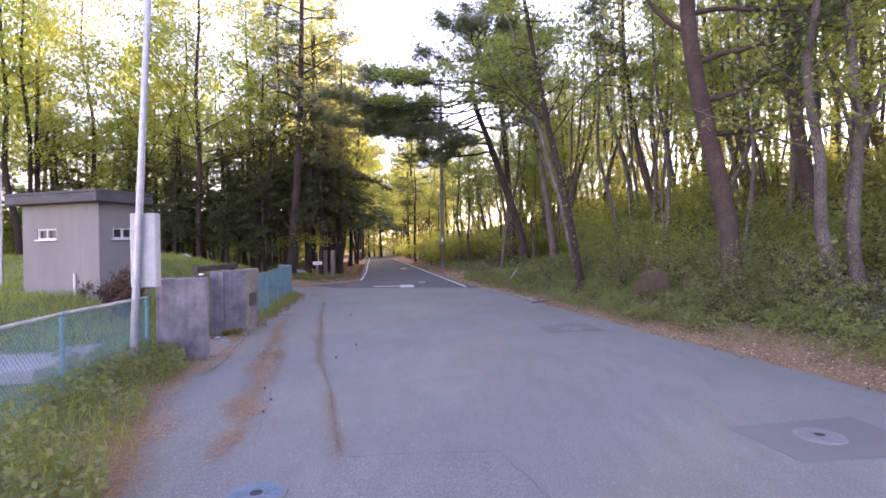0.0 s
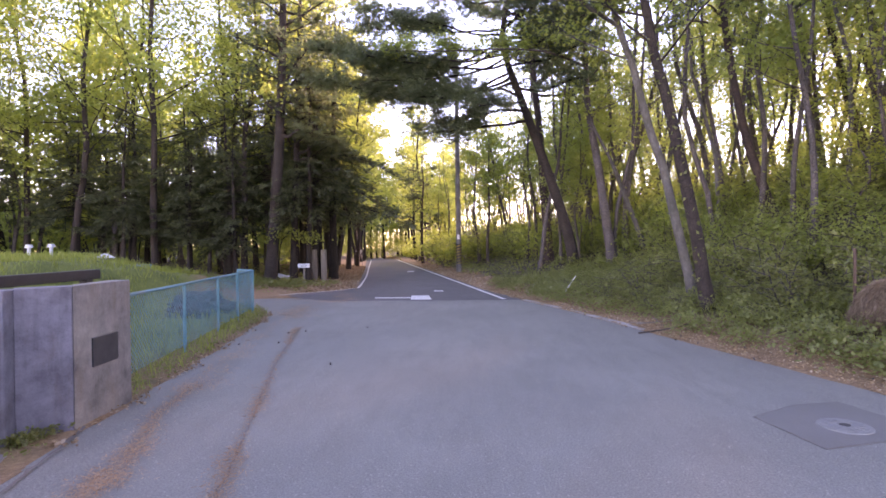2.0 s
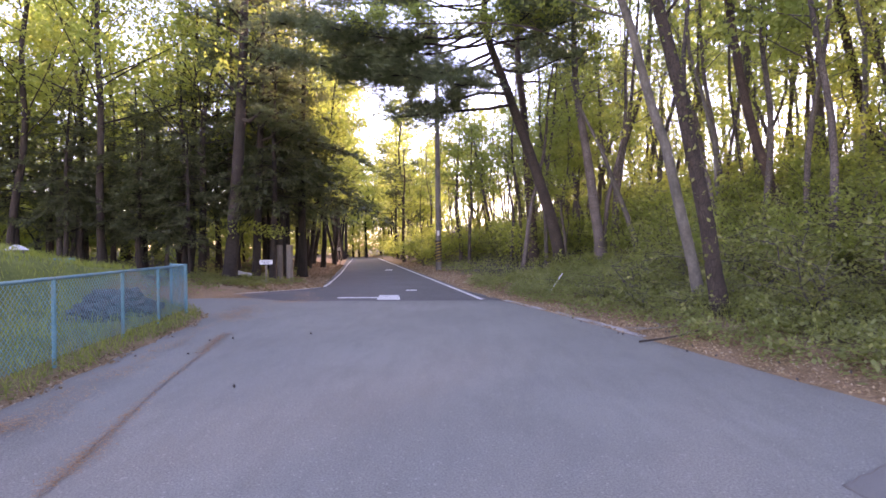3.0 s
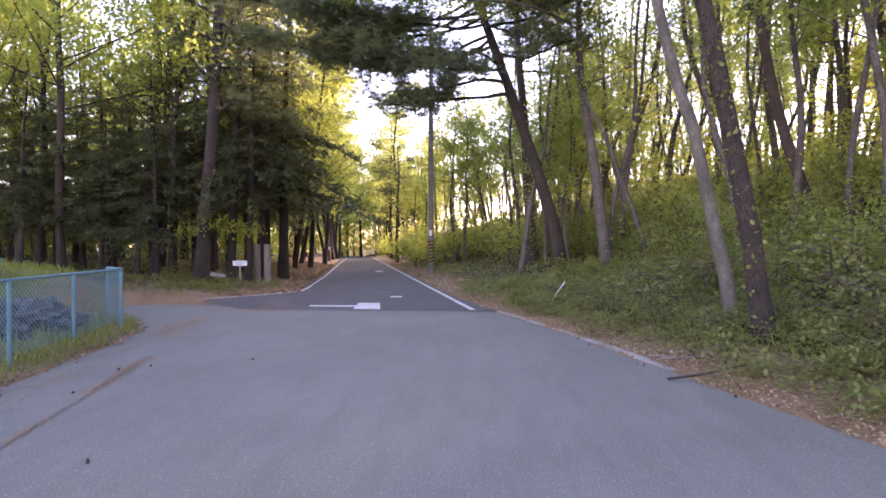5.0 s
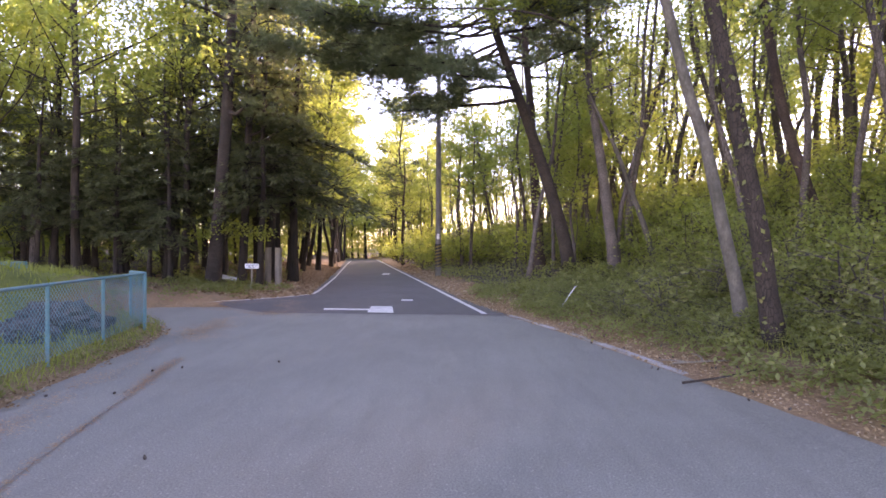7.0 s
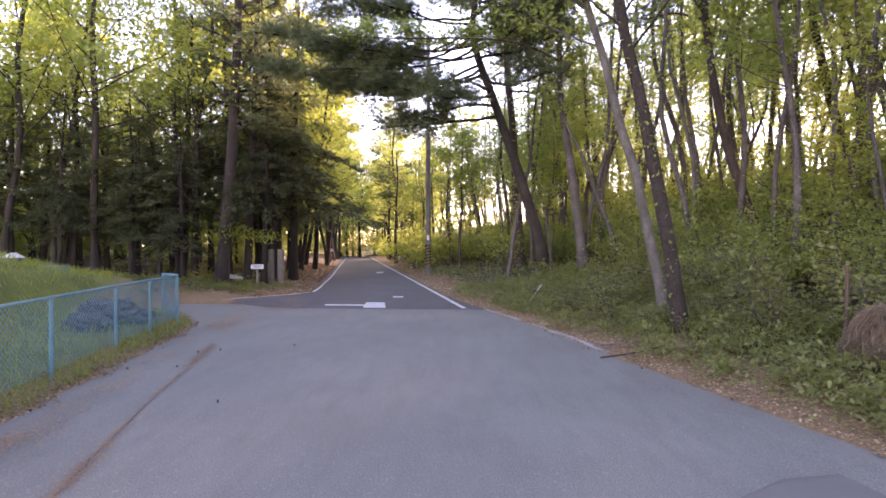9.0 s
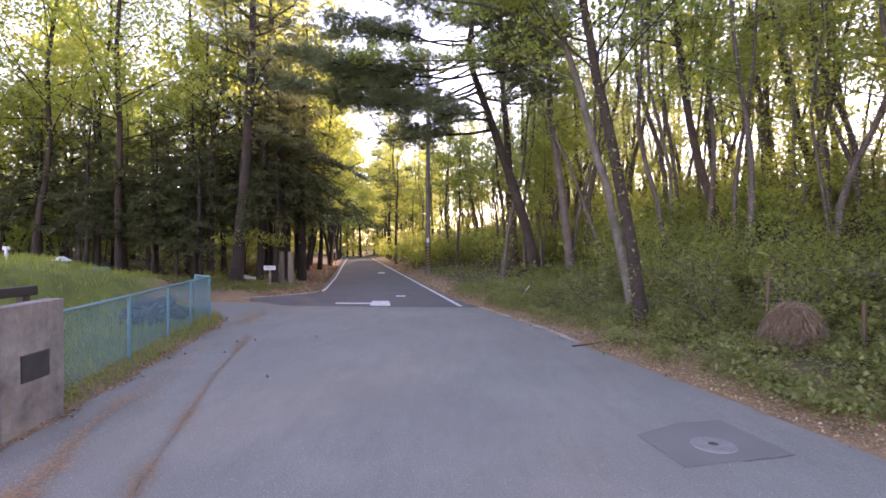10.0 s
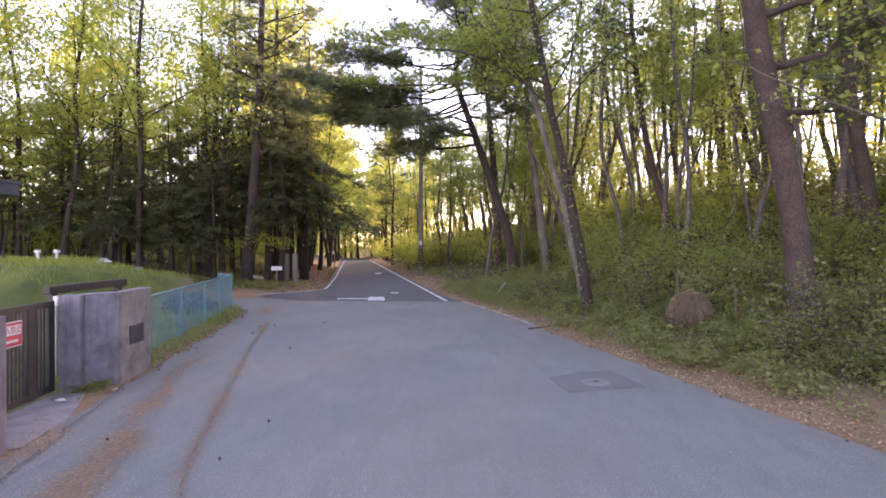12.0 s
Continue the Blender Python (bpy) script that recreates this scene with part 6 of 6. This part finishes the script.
def drift(seed, line, n, width, label):
    """Dry needles drifted along a joint of the asphalt, thick and thin by turns."""
    g = np.random.default_rng(seed)
    p = smooth_line([(x, y, 0) for x, y in line], 40)
    n = int(n * 1.5)
    w = g.uniform(0, 1, n)
    q = np.stack([at_line(p, v) for v in w])
    a, b = g.uniform(0, 6.28, 5), g.uniform(0.7, 1.3, 5)
    wave = sum(np.sin(w * f * b[i] + a[i]) / (1 + 0.25 * i) for i, f in enumerate((9, 17, 31, 53, 88)))
    k = np.clip(0.5 + 0.32 * wave, 0.2, 1) ** 1.2
    keep = g.uniform(0, 1, n) < k
    q, k, w = q[keep], k[keep], w[keep]
    q[:, 0] += g.normal(0, 1, len(q)) * width * (0.25 + k) + 0.35 * width * np.sin(w * 29 + a[0]) - 0.2 * width
    q[:, 1] += g.normal(0, 0.1, len(q))
    q[:, 2] = 0.009 + g.uniform(0, 0.006, len(q))
    d = g.normal(size=(len(q), 3)) * (1, 1, 0.02)
    v, f = blades(q, d, g.normal(size=(len(q), 3)) * (1, 1, 0.03), 0.055 * g.uniform(0.6, 1.4, len(q)), 0.0065)
    tagged(mesh_part("needle_litter", v, f, M_RUSTY_NEEDLE), label, "leaf litter", kind="stuff")


drift(1, CRACK_A, 6000, 0.055, "rusty pine needles drifted along a crack")
drift(2, ((-1.2, 4.6), (-1.9, 7.0), (-2.6, 9.2), (-3.3, 11.2), (-4.2, 13.8)), 17000, 0.13, "rusty pine needles drifted on the asphalt")
drift(3, ((-4.0, 13.5), (-4.8, 17.0), (-5.5, 20.5), (-6.0, 23.5)), 4000, 0.16, "rusty pine needles drifted along the fence's verge")
drift(4, ((-2.2, 5.2), (-3.3, 7.4), (-3.55, 9.4), (-4.3, 10.6)), 5000, 0.12, "dry needles on the asphalt before the gate")
drift(6, ((-1.2, 2.0), (-1.95, 4.4), (-3.1, 6.6), (-3.55, 8.4)), 9000, 0.16, "reddish soil and needles along the weedy edge")
drift(7, ((-5.0, 24.6), (-7.0, 25.6), (-8.2, 27.0), (-6.4, 29.6)), 6000, 0.5, "rusty pine needles scattered at the road mouth")
drift(5, ((-5.2, 20.5), (-6.2, 23.5), (-5.0, 25.5), (-6.2, 28.5)), 5000, 0.3, "rusty pine needles scattered at the road mouth")

# dry grass clump in the verge
g = np.random.default_rng(170)
B = Vector((6.3, 16.1, hz(6.3, 16.1)))
clump = empty("dry_grass_clump", Matrix.Translation(B) @ Matrix.Diagonal((0.8, 0.8, 0.88, 1)), "dome of dry brown grass stalks in the green verge", "grass clump")
pieces = []
for k in range(900):
    a, rad = g.uniform(0, 6.28), 0.72 * math.sqrt(g.uniform(0.02, 1))
    top = 1.02 * math.sqrt(max(0.06, 1 - (rad / 0.8) ** 2)) * g.uniform(0.85, 1.05)
    e = a + g.normal(0, 0.5)
    p = [(0.3 * math.cos(a) * g.random(), 0.3 * math.sin(a) * g.random(), 0), (0.55 * rad * math.cos(a), 0.55 * rad * math.sin(a), top * 0.75), (rad * 0.9 * math.cos(e), rad * 0.9 * math.sin(e), top), (rad * 1.1 * math.cos(e), rad * 1.1 * math.sin(e), top * g.uniform(0.0, 0.6))]
    pieces.append(tube(smooth_line(p, 6), taper(6, 0.004, 0.002), 3))
mesh_part("stalk_tangle", *joined(pieces), M_DRY, clump)
n = 9000
a, u = g.uniform(0, 6.28, n), g.uniform(0.0, 1.0, n) ** 0.6
rad, zz = 0.7 * np.sin(u * 1.5), 0.98 * np.cos(u * 1.5)
k = g.uniform(0.6, 1.0, n)
c = np.stack([rad * np.cos(a) * k, rad * np.sin(a) * k, np.maximum(0.06, zz * k)], 1)
way = np.stack([np.cos(a) * np.cos(u * 1.5), np.sin(a) * np.cos(u * 1.5), -np.sin(u * 1.5)], 1) + g.normal(0, 0.35, (n, 3))
mesh_part("dead_foliage", *blades(c, way, g.normal(size=(n, 3)), 0.26 * g.uniform(0.5, 1.3, n), 0.011), M_DRY, clump)

# withered shrub at the hut's corner
g = np.random.default_rng(171)
made = shrub_parts(g, 0.8, 0.42, 2400, 0.085, 12)
put(made, "withered_shrub", M_BARK, M_BROWN_LEAF, "withered brown shrub at the hut's corner", "", [(-7.5, 12.0, 0, 0.95, 1.7)], "shrub", "foliage", "stem")

# fallen branch and cones at the asphalt's edge
g = np.random.default_rng(172)
branch = empty("fallen_branch", pose(0, 0, 0), "bare fallen branch at the asphalt edge", "branch")
p = smooth_line([(2.85, 17.95, 0.025), (3.3, 18.05, 0.06), (3.6, 18.1, hz(3.6, 18.1) + 0.06), (4.05, 18.2, hz(4.05, 18.2) + 0.07)], 12)
mesh_part("stem", *tube(p, taper(12, 0.018, 0.009, 1.0), 7), M_RUGGED_BARK, branch, smooth=True)
for k in range(4):
    q, r = limb(g, at_line(p, 0.35 + 0.17 * k), g.uniform(-0.5, 1.3), 0.25, 0.22, 0.007, 4, 0.0)
    mesh_part("twig", *tube(q, r, 5), M_BARK, branch)
stick = empty("fallen_branch", pose(0, 0, 0), "pale forked stick lying in dry leaves", "branch")
for name, way in (("stem", [(3.1, 19.0), (3.5, 18.9), (3.95, 18.75)]), ("twig", [(3.5, 18.9), (3.6, 19.15), (3.55, 19.45)]), ("twig", [(3.3, 18.95), (3.15, 19.2), (3.0, 19.25)])):
    q = smooth_line([(x, y, hz(x, y) + 0.045) for x, y in way], 7)
    mesh_part(name, *tube(q, taper(7, 0.016, 0.007, 1.0), 6), M_WOOD, stick)
pieces = []
for k in range(67):
    y = g.uniform(4, 24)
    x = right_edge(y) + g.uniform(-0.35, 0.7) if k < 55 else left_edge(y) + g.uniform(0.3, 3.0)
    bm = bmesh.new()
    bmesh.ops.create_icosphere(bm, subdivisions=1, radius=0.02)
    bm.transform(pose(x, y, max(0.0, hz(x, y)) + 0.022, g.uniform(0, 90), 0, g.uniform(0, 360)) @ Matrix.Diagonal((0.8, 0.8, 1.25, 1)))
    pieces.append((np.array([v.co[:] for v in bm.verts]), np.array([[v.index for v in f.verts] for f in bm.faces])))
    bm.free()
tagged(mesh_part("pine_cones", *joined(pieces), M_BARK), "small dark pine cones strewn along the verge", "pine cones", kind="stuff")
bottle = empty("litter_scrap", pose(-4.55, 11.0, 0.05, 0, 0, 30), "crumpled white litter at the foot of the wall", "litter")
bm = bmesh.new()
bmesh.ops.create_icosphere(bm, subdivisions=2, radius=0.042)
for v in bm.verts:
    v.co = Vector((v.co.x * 1.6, v.co.y * 0.7, v.co.z * 0.5)) * (1 + 0.4 * noise.noise(v.co * 30))
part("scrap", bm, M_WHITE_PAINT, bottle)

# far woods that close the road's end and the back of the slope
def far_wood(seed, n, xs, ys, top, leaf, mat, label, inside=None):
    g = np.random.default_rng(seed)
    cx, cy = g.uniform(*xs, n // 60), g.uniform(*ys, n // 60)
    if inside:
        keep = inside(cx, cy)
        cx, cy = cx[keep], cy[keep]
    k = len(cx)
    cz = height(cx, cy) + top * g.uniform(0.08, 1.0, k) ** 0.9
    c = np.repeat(np.stack([cx, cy, cz], 1), 60, 0) + g.normal(0, 1, (k * 60, 3)) * (1.1, 1.1, 0.6)
    tagged(mesh_part("far_woods", *leaves(g, c, leaf, 0.4), mat), label, "woods", kind="stuff")


# most far leaves carry their sunlit look in the material colour
far_wood(180, 34000, (-34, -4), (106, 122), 13, 0.36, M_SUNLIT_LEAF, "sunlit yellow-green woods at the end of the road")
far_wood(181, 15000, (-60, -18), (58, 84), 15, 0.4, M_SUNLIT_LEAF, "sunlit leaves deep in the wood behind the firs", lambda x, y: left_edge(y) - x > 8)
far_wood(183, 11000, (-80, -40), (0, 66), 14, 0.42, M_LEAF, "green woods far behind the hut")
far_wood(182, 9000, (0, 44), (16, 88), 11, 0.17, M_SUNLIT_LEAF, "sunlit leaves at the back of the slope", lambda x, y: (x - right_edge(y) > 11) & (x - right_edge(y) < 30))
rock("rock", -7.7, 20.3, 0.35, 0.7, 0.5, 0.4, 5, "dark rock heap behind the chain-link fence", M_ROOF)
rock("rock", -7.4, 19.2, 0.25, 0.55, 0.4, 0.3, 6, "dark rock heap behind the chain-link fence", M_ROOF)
far_wood(184, 44000, (-36, -5), (97, 106), 10, 0.3, M_SUNLIT_LEAF, "green undergrowth at the end of the road")
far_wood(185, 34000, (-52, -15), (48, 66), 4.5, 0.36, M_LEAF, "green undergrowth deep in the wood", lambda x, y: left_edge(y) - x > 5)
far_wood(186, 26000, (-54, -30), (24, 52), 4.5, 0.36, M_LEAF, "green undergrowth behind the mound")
far_wood(187, 20000, (-4, 40), (22, 92), 4.5, 0.27, M_SUNLIT_LEAF, "sunlit undergrowth along the crest of the slope", lambda x, y: (x - right_edge(y) > 13) & (x - right_edge(y) < 32))
far_wood(188, 12000, (-42, 0), (105, 114), 2.6, 0.3, M_SUNLIT_LEAF, "low sunlit shrubs closing the end of the road")
